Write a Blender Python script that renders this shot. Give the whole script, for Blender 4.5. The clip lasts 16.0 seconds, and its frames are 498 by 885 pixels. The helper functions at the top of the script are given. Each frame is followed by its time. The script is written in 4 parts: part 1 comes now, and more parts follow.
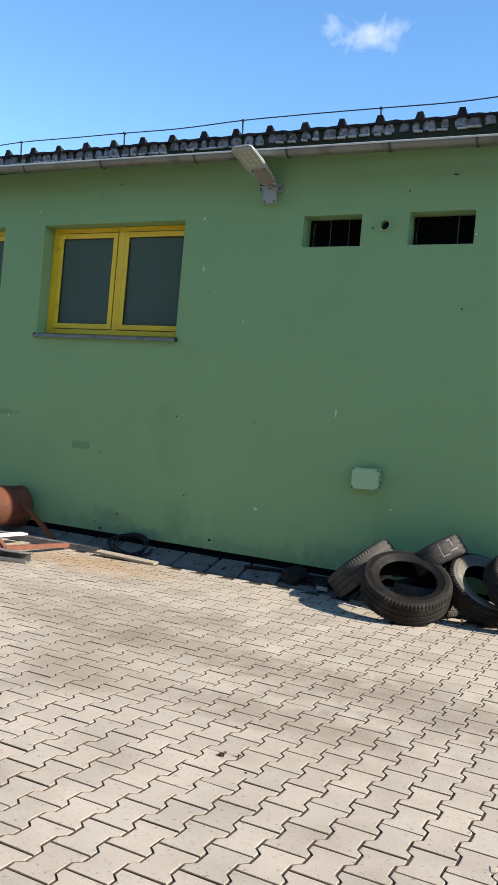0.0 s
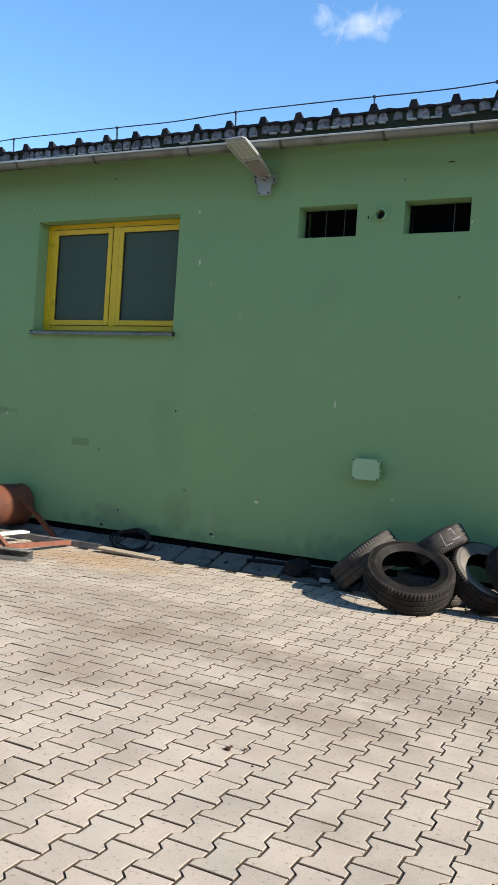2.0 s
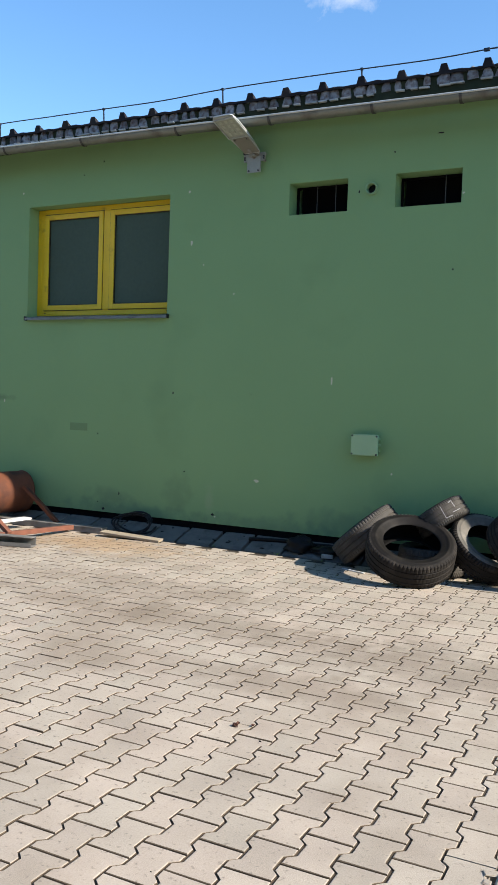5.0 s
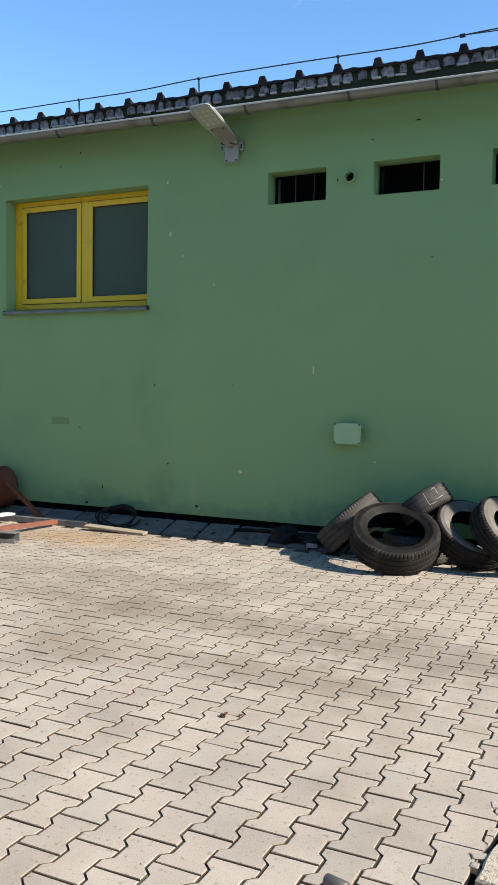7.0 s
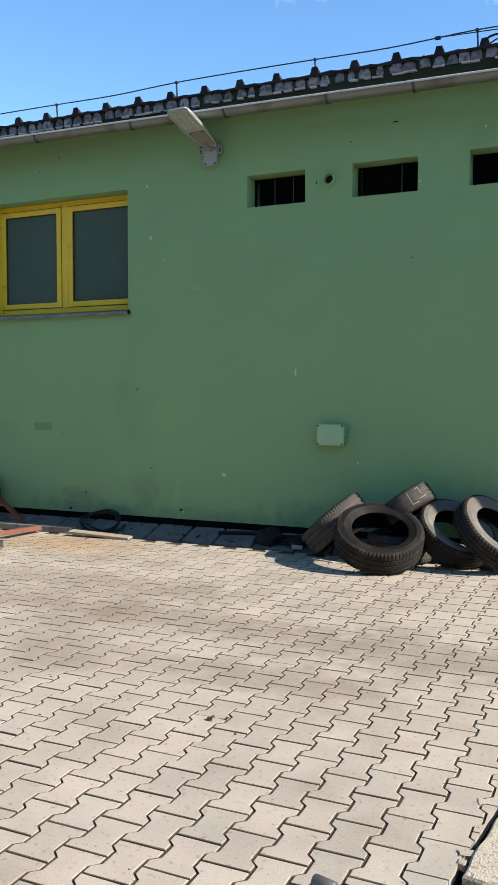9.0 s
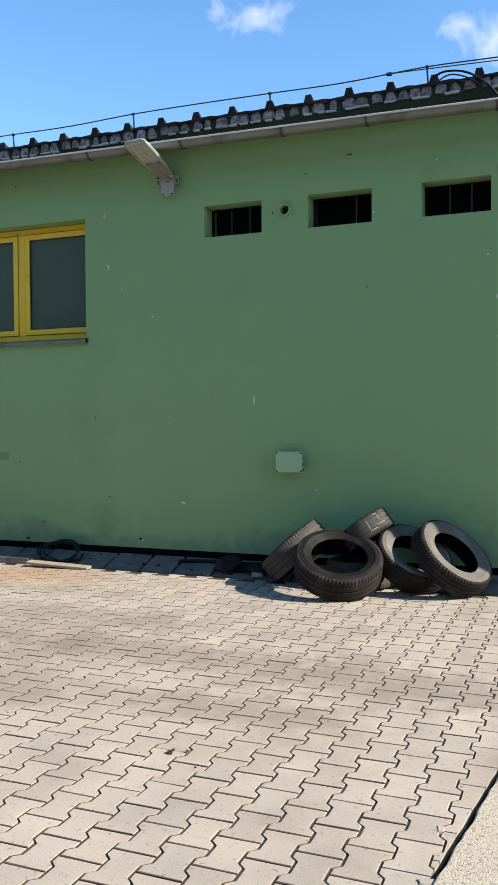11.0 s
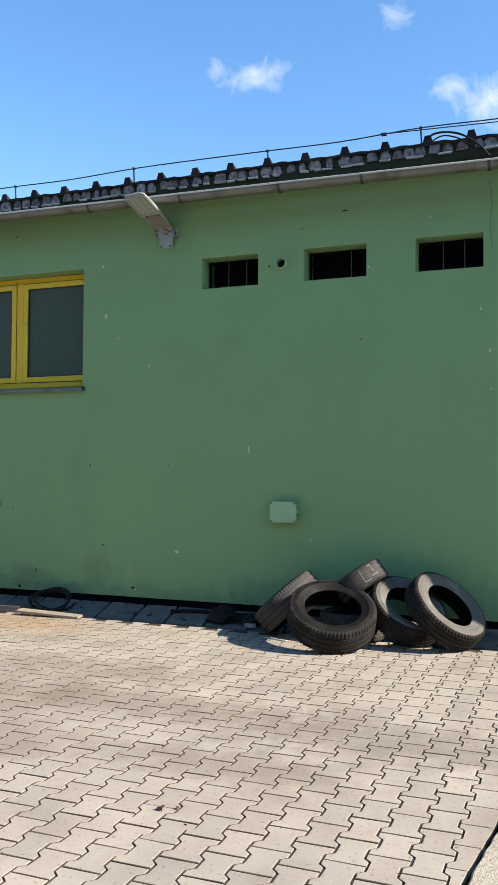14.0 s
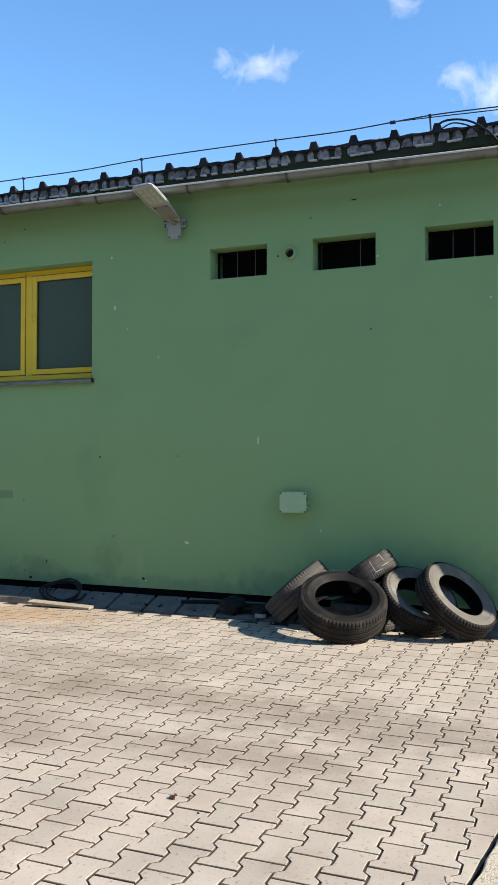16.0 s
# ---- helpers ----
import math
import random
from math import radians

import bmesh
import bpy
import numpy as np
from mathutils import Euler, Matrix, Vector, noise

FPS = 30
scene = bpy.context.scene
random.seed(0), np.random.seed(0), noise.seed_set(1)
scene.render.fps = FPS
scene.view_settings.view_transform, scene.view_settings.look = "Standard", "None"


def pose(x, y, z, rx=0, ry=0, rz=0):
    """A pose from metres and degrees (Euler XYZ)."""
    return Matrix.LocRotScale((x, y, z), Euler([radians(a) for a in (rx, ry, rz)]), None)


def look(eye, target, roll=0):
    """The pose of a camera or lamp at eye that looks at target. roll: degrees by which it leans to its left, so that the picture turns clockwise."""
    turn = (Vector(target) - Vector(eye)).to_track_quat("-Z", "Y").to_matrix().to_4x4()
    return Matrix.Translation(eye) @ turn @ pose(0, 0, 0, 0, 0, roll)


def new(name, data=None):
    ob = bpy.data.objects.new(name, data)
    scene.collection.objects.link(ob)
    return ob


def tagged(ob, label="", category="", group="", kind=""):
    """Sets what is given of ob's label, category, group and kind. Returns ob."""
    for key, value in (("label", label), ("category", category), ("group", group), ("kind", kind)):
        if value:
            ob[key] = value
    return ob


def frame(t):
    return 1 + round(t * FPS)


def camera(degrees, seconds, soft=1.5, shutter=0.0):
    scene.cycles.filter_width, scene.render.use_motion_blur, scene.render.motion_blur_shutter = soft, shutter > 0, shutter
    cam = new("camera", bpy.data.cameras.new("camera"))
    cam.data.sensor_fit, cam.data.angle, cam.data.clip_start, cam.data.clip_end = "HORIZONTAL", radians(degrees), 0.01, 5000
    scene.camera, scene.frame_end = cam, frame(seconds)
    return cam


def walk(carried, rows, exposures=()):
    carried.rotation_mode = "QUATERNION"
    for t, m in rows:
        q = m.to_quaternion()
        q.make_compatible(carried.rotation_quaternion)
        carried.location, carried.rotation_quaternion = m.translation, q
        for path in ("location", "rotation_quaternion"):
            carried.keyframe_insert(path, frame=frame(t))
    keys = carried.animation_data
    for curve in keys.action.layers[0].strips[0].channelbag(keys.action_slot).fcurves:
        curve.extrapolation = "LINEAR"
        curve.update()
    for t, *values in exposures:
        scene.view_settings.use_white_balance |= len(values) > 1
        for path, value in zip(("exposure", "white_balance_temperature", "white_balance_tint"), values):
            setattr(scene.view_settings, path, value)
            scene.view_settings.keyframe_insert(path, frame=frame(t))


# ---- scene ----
cam = camera(33.02, 16.0, soft=1.1)
PATH = [
    (0, pose(-0.018, -7.205, 1.360, 89.188, -5.117, 26.937)),
    (0.5, pose(-0.016, -7.212, 1.362, 89.156, -5.062, 26.838)),
    (1, pose(-0.017, -7.207, 1.361, 89.144, -4.874, 26.807)),
    (1.5, pose(-0.015, -7.204, 1.361, 89.036, -4.399, 26.920)),
    (2, pose(-0.025, -7.190, 1.358, 88.737, -3.900, 26.904)),
    (2.5, pose(-0.022, -7.194, 1.358, 88.389, -3.377, 27.069)),
    (3, pose(-0.018, -7.197, 1.358, 88.098, -2.843, 27.202)),
    (3.5, pose(-0.019, -7.201, 1.361, 87.828, -2.579, 27.220)),
    (4, pose(-0.014, -7.200, 1.360, 87.673, -2.324, 27.228)),
    (6.5, pose(-0.009, -7.198, 1.360, 86.852, -1.284, 25.885)),
    (7, pose(-0.008, -7.191, 1.359, 86.731, -0.947, 25.627)),
    (7.5, pose(-0.008, -7.191, 1.361, 86.566, -0.587, 25.296)),
    (8, pose(-0.007, -7.193, 1.359, 86.521, -0.389, 25.030)),
    (10.5, pose(0.016, -7.202, 1.377, 88.139, 0.291, 22.683)),
    (11, pose(0.018, -7.209, 1.384, 88.624, 0.331, 21.764)),
    (11.5, pose(0.020, -7.218, 1.388, 89.359, 0.189, 21.412)),
    (12, pose(0.018, -7.221, 1.392, 90.173, 0.088, 21.269)),
    (12.5, pose(0.019, -7.231, 1.395, 90.996, -0.218, 21.127)),
    (13, pose(0.018, -7.229, 1.396, 91.543, -0.425, 21.130)),
    (13.5, pose(0.019, -7.226, 1.398, 91.862, -0.430, 21.230)),
    (14, pose(0.019, -7.227, 1.396, 91.911, -0.325, 21.342)),
    (14.5, pose(0.017, -7.228, 1.394, 91.731, -0.264, 21.554)),
    (15, pose(0.009, -7.224, 1.389, 91.621, -0.208, 21.690)),
    (15.5, pose(0.013, -7.225, 1.387, 91.472, -0.064, 21.948)),
    (16, pose(0.010, -7.224, 1.387, 91.342, -0.053, 21.948)),
]
# the film's camera stops down a little in the middle of the shot
walk(cam, PATH, exposures=[(0.0, 1.13), (2.0, 1.11), (4.0, 1.06), (6.5, 1.05), (8.0, 1.06), (10.5, 1.10), (12.5, 1.14), (16.0, 1.13)])

# ---- world, sun ----
SUN_EL, SUN_AZ = 36.0, -0.25          # degrees above ground; azimuth from +x towards +y
world = bpy.data.worlds.new("sky")
scene.world = world
world.use_nodes = True
wn, wl = world.node_tree.nodes, world.node_tree.links
wn.clear()
w_out = wn.new("ShaderNodeOutputWorld")
w_bg = wn.new("ShaderNodeBackground")
w_bg.inputs[1].default_value = 0.13
sky = wn.new("ShaderNodeTexSky")
sky.sky_type = "NISHITA"
sky.sun_disc = False
sky.sun_elevation = radians(SUN_EL)
sky.sun_rotation = radians(90 - SUN_AZ)
sky.air_density, sky.dust_density, sky.ozone_density = 1.0, 0.1, 2.0
w_hue = wn.new("ShaderNodeHueSaturation")
w_hue.inputs["Saturation"].default_value = 1.2
wl.new(sky.outputs[0], w_hue.inputs["Color"])
w_co = wn.new("ShaderNodeTexCoord")
w_noise = wn.new("ShaderNodeTexNoise")
w_noise.inputs["Scale"].default_value = 30.0
w_noise.inputs["Distortion"].default_value = 0.5
w_noise.inputs["Detail"].default_value = 7.0
w_noise.inputs["Roughness"].default_value = 0.62
wl.new(w_co.outputs["Generated"], w_noise.inputs["Vector"])
# small fair-weather clouds: direction, half-width
CLOUDS = [((-0.325, 0.840, 0.432), 0.060, 0.52), ((-0.365, 0.826, 0.436), 0.034, 0.34), ((-0.178, 0.862, 0.478), 0.045, 0.46),
          ((-0.118, 0.904, 0.412), 0.048, 0.50), ((-0.078, 0.914, 0.398), 0.075, 0.60), ((-0.03, 0.925, 0.385), 0.09, 0.62)]
total = None
for direction, size, peak in CLOUDS:
    sub = wn.new("ShaderNodeVectorMath")
    sub.operation = "SUBTRACT"
    wl.new(w_co.outputs["Generated"], sub.inputs[0])
    sub.inputs[1].default_value = Vector(direction).normalized()
    flat = wn.new("ShaderNodeVectorMath")
    flat.operation = "MULTIPLY"
    flat.inputs[1].default_value = (1.0, 1.0, 1.7)
    wl.new(sub.outputs[0], flat.inputs[0])
    dist = wn.new("ShaderNodeVectorMath")
    dist.operation = "LENGTH"
    wl.new(flat.outputs[0], dist.inputs[0])
    ramp = wn.new("ShaderNodeMapRange")
    ramp.inputs["From Min"].default_value = 0.0
    ramp.inputs["From Max"].default_value = size
    ramp.inputs["To Min"].default_value = peak
    ramp.inputs["To Max"].default_value = 0.0
    wl.new(dist.outputs["Value"], ramp.inputs["Value"])
    if total is None:
        total = ramp.outputs[0]
    else:
        mx = wn.new("ShaderNodeMath")
        mx.operation = "MAXIMUM"
        wl.new(total, mx.inputs[0])
        wl.new(ramp.outputs[0], mx.inputs[1])
        total = mx.outputs[0]
w_add = wn.new("ShaderNodeMath")
w_add.operation = "ADD"
wl.new(total, w_add.inputs[0])
wl.new(w_noise.outputs[0], w_add.inputs[1])
w_thr = wn.new("ShaderNodeMapRange")
w_thr.inputs["From Min"].default_value = 0.72
w_thr.inputs["From Max"].default_value = 1.22
w_thr.inputs["To Max"].default_value = 0.72
wl.new(w_add.outputs[0], w_thr.inputs["Value"])
w_mix = wn.new("ShaderNodeMix")
w_mix.data_type = "RGBA"
wl.new(w_thr.outputs[0], w_mix.inputs["Factor"])
wl.new(w_hue.outputs[0], w_mix.inputs["A"])
w_mix.inputs["B"].default_value = (4.1, 4.3, 4.6, 1)
wl.new(w_mix.outputs["Result"], w_bg.inputs[0])
wl.new(w_bg.outputs[0], w_out.inputs[0])

sun_data = bpy.data.lights.new("sun", "SUN")
sun_data.energy = 4.4
sun_data.angle = radians(0.53)
sun_data.color = (1.0, 0.93, 0.82)
sun = new("sun", sun_data)
s_dir = Vector((math.cos(radians(SUN_EL)) * math.cos(radians(SUN_AZ)), math.cos(radians(SUN_EL)) * math.sin(radians(SUN_AZ)), math.sin(radians(SUN_EL))))
sun.matrix_world = look(s_dir * 50, (0, 0, 0))


# ---- materials ----
def material(name, colour, rough=0.8, metal=0.0, vary=0.15, scale=8.0, fine=120.0, bump=0.15, bump_scale=200.0, dirt=None, dirt_amount=0.0, dirt_scale=3.0, per_object=0.0, spec=0.5, island=False, bump_dist=0.002, specks=0.0, speck_scale=55.0, stains=(), tint=None):
    """A surface with colour variation at two scales, stains of another colour and fine relief, in world metres."""
    m = bpy.data.materials.new(name)
    m.use_nodes = True
    n, l = m.node_tree.nodes, m.node_tree.links
    b = n["Principled BSDF"]
    b.inputs["Roughness"].default_value = rough
    b.inputs["Metallic"].default_value = metal
    b.inputs["Specular IOR Level"].default_value = spec
    geo = n.new("ShaderNodeNewGeometry")
    pos = geo.outputs["Position"]

    def noise_at(s, detail=4.0):
        t = n.new("ShaderNodeTexNoise")
        t.inputs["Scale"].default_value = s
        t.inputs["Detail"].default_value = detail
        l.new(pos, t.inputs["Vector"])
        return t.outputs[0]

    def math_node(op, a, c):
        x = n.new("ShaderNodeMath")
        x.operation = op
        for i, v in enumerate((a, c)):
            if isinstance(v, (int, float)):
                x.inputs[i].default_value = v
            else:
                l.new(v, x.inputs[i])
        return x.outputs[0]

    big, small = noise_at(scale), noise_at(fine, 2.0)
    value = math_node("ADD", math_node("MULTIPLY", math_node("SUBTRACT", big, 0.5), 2.2 * vary), math_node("MULTIPLY", math_node("SUBTRACT", small, 0.5), 1.6 * vary))
    if per_object:
        if island:
            rnd = geo.outputs["Random Per Island"]
        else:
            rnd = n.new("ShaderNodeObjectInfo").outputs["Random"]
        value = math_node("ADD", value, math_node("MULTIPLY", math_node("SUBTRACT", rnd, 0.5), 2 * per_object))
    value = math_node("ADD", value, 1.0)
    base = n.new("ShaderNodeVectorMath")
    base.operation = "SCALE"
    base.inputs[0].default_value = colour
    if tint is not None:
        hue = n.new("ShaderNodeMix")
        hue.data_type = "RGBA"
        l.new(math_node("FRACT", math_node("MULTIPLY", rnd, 7.31), 0.0), hue.inputs["Factor"])
        hue.inputs["A"].default_value = (*colour, 1)
        hue.inputs["B"].default_value = (*tint, 1)
        l.new(hue.outputs["Result"], base.inputs[0])
    l.new(value, base.inputs["Scale"])
    out = base.outputs[0]
    if dirt is not None:
        d = n.new("ShaderNodeMapRange")
        d.inputs["From Min"].default_value = 0.62 - 0.35 * dirt_amount
        d.inputs["From Max"].default_value = 0.78 - 0.25 * dirt_amount
        l.new(noise_at(dirt_scale, 8.0), d.inputs["Value"])
        mix = n.new("ShaderNodeMix")
        mix.data_type = "RGBA"
        l.new(math_node("MULTIPLY", d.outputs[0], 0.8), mix.inputs["Factor"])
        l.new(out, mix.inputs["A"])
        mix.inputs["B"].default_value = (*dirt, 1)
        out = mix.outputs["Result"]
    for sx, sy, sz, rx, ry, rz, col, amount in stains:
        rel = n.new("ShaderNodeVectorMath")
        rel.operation = "SUBTRACT"
        l.new(pos, rel.inputs[0])
        rel.inputs[1].default_value = (sx, sy, sz)
        scl = n.new("ShaderNodeVectorMath")
        scl.operation = "MULTIPLY"
        scl.inputs[1].default_value = [1 / q if q else 0.0 for q in (rx, ry, rz)]
        l.new(rel.outputs[0], scl.inputs[0])
        ln = n.new("ShaderNodeVectorMath")
        ln.operation = "LENGTH"
        l.new(scl.outputs[0], ln.inputs[0])
        d = n.new("ShaderNodeMapRange")
        d.inputs["From Min"].default_value = 1.25
        d.inputs["From Max"].default_value = 0.35
        d.inputs["To Max"].default_value = amount
        l.new(math_node("ADD", ln.outputs["Value"], math_node("MULTIPLY", math_node("SUBTRACT", noise_at(8.0, 8.0), 0.5), 2.2)), d.inputs["Value"])
        mix = n.new("ShaderNodeMix")
        mix.data_type = "RGBA"
        l.new(d.outputs[0], mix.inputs["Factor"])
        l.new(out, mix.inputs["A"])
        mix.inputs["B"].default_value = (*col, 1)
        out = mix.outputs["Result"]
    if specks:
        d = n.new("ShaderNodeMapRange")
        d.inputs["From Min"].default_value = 0.60
        d.inputs["From Max"].default_value = 0.74
        d.inputs["To Min"].default_value = 1.0
        d.inputs["To Max"].default_value = 1.0 - specks
        l.new(noise_at(speck_scale, 5.0), d.inputs["Value"])
        sc = n.new("ShaderNodeVectorMath")
        sc.operation = "SCALE"
        l.new(out, sc.inputs[0])
        l.new(d.outputs[0], sc.inputs["Scale"])
        out = sc.outputs[0]
    l.new(out, b.inputs["Base Color"])
    if bump:
        bp = n.new("ShaderNodeBump")
        bp.inputs["Strength"].default_value = bump
        bp.inputs["Distance"].default_value = bump_dist
        l.new(noise_at(bump_scale, 3.0), bp.inputs["Height"])
        l.new(bp.outputs[0], b.inputs["Normal"])
    return m


# rust run-off by the drum, and greasy wheel tracks across the yard
STAINS = [(-4.75, -0.85, 0, 0.9, 0.42, 0, (0.33, 0.205, 0.10), 0.65), (-0.95, -2.85, 0, 1.1, 0.36, 0, (0.215, 0.175, 0.135), 0.65), (-1.6, -3.5, 0, 0.7, 0.22, 0, (0.22, 0.175, 0.13), 0.6),
          (-2.4, -2.7, 0, 1.2, 0.3, 0, (0.22, 0.175, 0.13), 0.6), (-3.6, -2.1, 0, 1.3, 0.35, 0, (0.23, 0.185, 0.14), 0.6)]
# scuffs and smears low on the wall
SMEARS_SHADE = [(-4.42, 0, 0.42, 0.16, 0, 0.20, (0.150, 0.232, 0.112), 0.4), (-5.25, 0, 0.33, 0.25, 0, 0.10, (0.158, 0.255, 0.128), 0.7), (-6.75, 0, 1.33, 0.16, 0, 0.04, (0.165, 0.255, 0.120), 0.8),
          (-4.05, 0, 0.40, 0.05, 0, 0.16, (0.285, 0.390, 0.210), 0.5), (-2.95, 0, 2.0, 0.5, 0, 0.5, (0.247, 0.375, 0.165), 0.12), (-1.2, 0, 0.5, 0.6, 0, 0.22, (0.180, 0.300, 0.135), 0.5),
          # along the wall's foot: partly dirt, partly the shade near the ground painted in
          (-5.0, 0, 0.2, 0.9, 0, 0.09, (0.128, 0.225, 0.128), 0.6), (-3.5, 0, 0.2, 0.8, 0, 0.08, (0.135, 0.232, 0.128), 0.55), (-2.55, 0, 0.28, 0.5, 0, 0.14, (0.128, 0.225, 0.128), 0.55), (-0.5, 0, 0.3, 0.5, 0, 0.18, (0.135, 0.232, 0.128), 0.55)]
M_PLASTER = material("green_plaster", (0.228, 0.372, 0.165), 0.9, vary=0.05, scale=1.3, fine=300, bump=0.35, bump_scale=350, dirt=(0.200, 0.330, 0.146), dirt_amount=0.1, dirt_scale=1.2, spec=0.25, stains=SMEARS_SHADE)
M_YARD = material("grey_render", (0.27, 0.25, 0.22), 0.9, vary=0.12, scale=1.5, fine=150, bump=0.3, bump_scale=200)
M_PATCH_SHADE = material("green_repaint_and_shade", (0.177, 0.285, 0.128), 0.9, vary=0.1, scale=9, bump=0.3, bump_scale=350, spec=0.25)
M_CHIP = material("bare_plaster", (0.56, 0.56, 0.40), 0.95, vary=0.2, scale=60)
M_HOLE = material("dark_hole", (0.02, 0.02, 0.018), 0.95, bump=0)
M_PLINTH = material("bitumen", (0.004, 0.004, 0.004), 0.85, vary=0.3, scale=20, bump=0.6, bump_scale=60, bump_dist=0.006, spec=0.05)
M_PAVER = material("concrete_paver", (0.360, 0.311, 0.248), 0.9, vary=0.24, scale=2.6, fine=150, bump=0.6, bump_scale=300, bump_dist=0.0026, dirt=(0.20, 0.155, 0.112), dirt_amount=0.3, dirt_scale=0.9, per_object=0.08, specks=0.5, speck_scale=48, stains=STAINS, tint=(0.376, 0.312, 0.249), spec=0.3)
M_PAVER_REST = material("concrete_paver_far", (0.360, 0.311, 0.248), 0.9, vary=0.24, scale=2.6, fine=150, bump=0.6, bump_scale=300, bump_dist=0.0026, dirt=(0.20, 0.155, 0.112), dirt_amount=0.3, dirt_scale=0.9, per_object=0.08, specks=0.5, speck_scale=48, stains=STAINS, tint=(0.376, 0.312, 0.249), spec=0.3, island=True)
M_EDGE = material("dirty_block_edge", (0.098, 0.070, 0.044), 1.0, vary=0.3, scale=12, fine=60, bump=0.5)
M_SAND = material("joint_sand", (0.050, 0.035, 0.021), 1.0, vary=0.4, scale=14, fine=150, bump=0.8, bump_scale=200, dirt=(0.12, 0.09, 0.06), dirt_amount=0.15, dirt_scale=5, bump_dist=0.005)
M_EARTH = material("yard_earth", (0.20, 0.17, 0.135), 1.0, vary=0.25, scale=1.5, fine=60, bump=0.7, bump_scale=60, bump_dist=0.01)
M_SLAB = material("washed_concrete", (0.44, 0.375, 0.28), 0.95, vary=0.12, scale=4, fine=170, bump=1.0, bump_scale=140, dirt=(0.16, 0.125, 0.085), dirt_amount=0.35, dirt_scale=70, bump_dist=0.006)
M_APRON = material("apron_concrete", (0.125, 0.115, 0.100), 0.95, vary=0.3, scale=9, fine=120, bump=0.7, bump_scale=120, dirt=(0.05, 0.047, 0.042), dirt_amount=0.35, dirt_scale=7, per_object=0.12, bump_dist=0.004)
M_YELLOW = material("yellow_frame", (0.74, 0.50, 0.016), 0.45, vary=0.08, scale=6, fine=80, bump=0.1, dirt=(0.40, 0.26, 0.02), dirt_amount=0.05, dirt_scale=9)
M_YELLOW_DARK = material("gasket_and_gap_shade", (0.030, 0.025, 0.010), 0.6, bump=0)
M_SILL = material("grey_sill_sheet", (0.17, 0.18, 0.17), 0.4, metal=0.1, vary=0.15, scale=10, dirt=(0.08, 0.08, 0.075), dirt_amount=0.25, dirt_scale=12)
M_GLASS = material("frosted_pane", (0.068, 0.100, 0.072), 0.45, vary=0.12, scale=1.4, fine=30, bump=0.0, spec=0.15)
M_DARK = material("interior_shade_black", (0.004, 0.0036, 0.0036), 0.9, vary=0.3, scale=6, bump=0, spec=0.1)
M_BAR = material("grille_steel", (0.10, 0.10, 0.095), 0.6, metal=0.5, vary=0.2, scale=40)
M_ZINC = material("galvanised_gutter", (0.208, 0.218, 0.185), 0.5, metal=0.55, vary=0.12, scale=3, fine=60, bump=0.15, bump_scale=40, dirt=(0.104, 0.091, 0.072), dirt_amount=0.28, dirt_scale=5)
M_LIP = material("zinc_lip_highlight", (0.598, 0.598, 0.559), 0.42, metal=0.4, vary=0.12, scale=6)
M_ZINC_DARK = material("gutter_strap", (0.075, 0.075, 0.068), 0.55, metal=0.5, vary=0.2, scale=30)
M_ROOF = material("dark_roofing", (0.018, 0.016, 0.018), 0.7, vary=0.3, scale=10, bump=0.5, bump_scale=80, dirt=(0.04, 0.034, 0.03), dirt_amount=0.2, bump_dist=0.004, spec=0.12)
M_CLOSURE = material("weathered_tile_end", (0.240, 0.250, 0.267), 0.9, vary=0.25, scale=18, fine=120, bump=0.7, bump_scale=110, dirt=(0.081, 0.044, 0.034), dirt_amount=0.55, dirt_scale=20, per_object=0.35, bump_dist=0.004, spec=0.15)
M_STRIP = material("pale_mortar", (0.442, 0.436, 0.416), 0.95, vary=0.2, scale=20, per_object=0.2, dirt=(0.195, 0.182, 0.156), dirt_amount=0.25, dirt_scale=14)
M_BOARD = material("dark_eaves_board", (0.036, 0.044, 0.028), 0.9, vary=0.3, scale=9, spec=0.05)
M_WIRE = material("conductor_wire", (0.05, 0.055, 0.065), 0.5, metal=0.6, vary=0.1, bump=0)
M_CABLE = material("black_cable", (0.008, 0.008, 0.008), 0.5, vary=0.1, bump=0, spec=0.25)
M_ALU = material("lamp_aluminium", (0.429, 0.436, 0.416), 0.45, metal=0.35, vary=0.06, scale=12, bump=0.05)
M_BRACKET = material("galvanised_bracket", (0.33, 0.345, 0.30), 0.5, metal=0.3, vary=0.15, scale=20)
M_ALU_DARK = material("lamp_underside", (0.247, 0.227, 0.195), 0.6, metal=0.2, vary=0.08, scale=12)
M_LENS = material("lamp_lens", (0.390, 0.403, 0.345), 0.2, vary=0.06, scale=40, bump=0)
M_LED = material("led_chip", (0.416, 0.423, 0.351), 0.35, vary=0.1, bump=0)
M_BOX = material("green_painted_box", (0.255, 0.395, 0.195), 0.6, vary=0.06, scale=10, dirt=(0.140, 0.224, 0.112), dirt_amount=0.15, spec=0.25)
M_LID = material("pale_green_lid", (0.335, 0.495, 0.275), 0.55, vary=0.06, scale=10, dirt=(0.20, 0.31, 0.16), dirt_amount=0.12, spec=0.3)
M_BOLT = material("dark_bolt", (0.05, 0.05, 0.05), 0.5, metal=0.6, vary=0.1, bump=0)
M_RUBBER = material("tyre_rubber", (0.0105, 0.009, 0.008), 0.62, vary=0.25, scale=12, fine=150, bump=0.3, bump_scale=160, dirt=(0.028, 0.024, 0.02), dirt_amount=0.22, dirt_scale=6, spec=0.14)
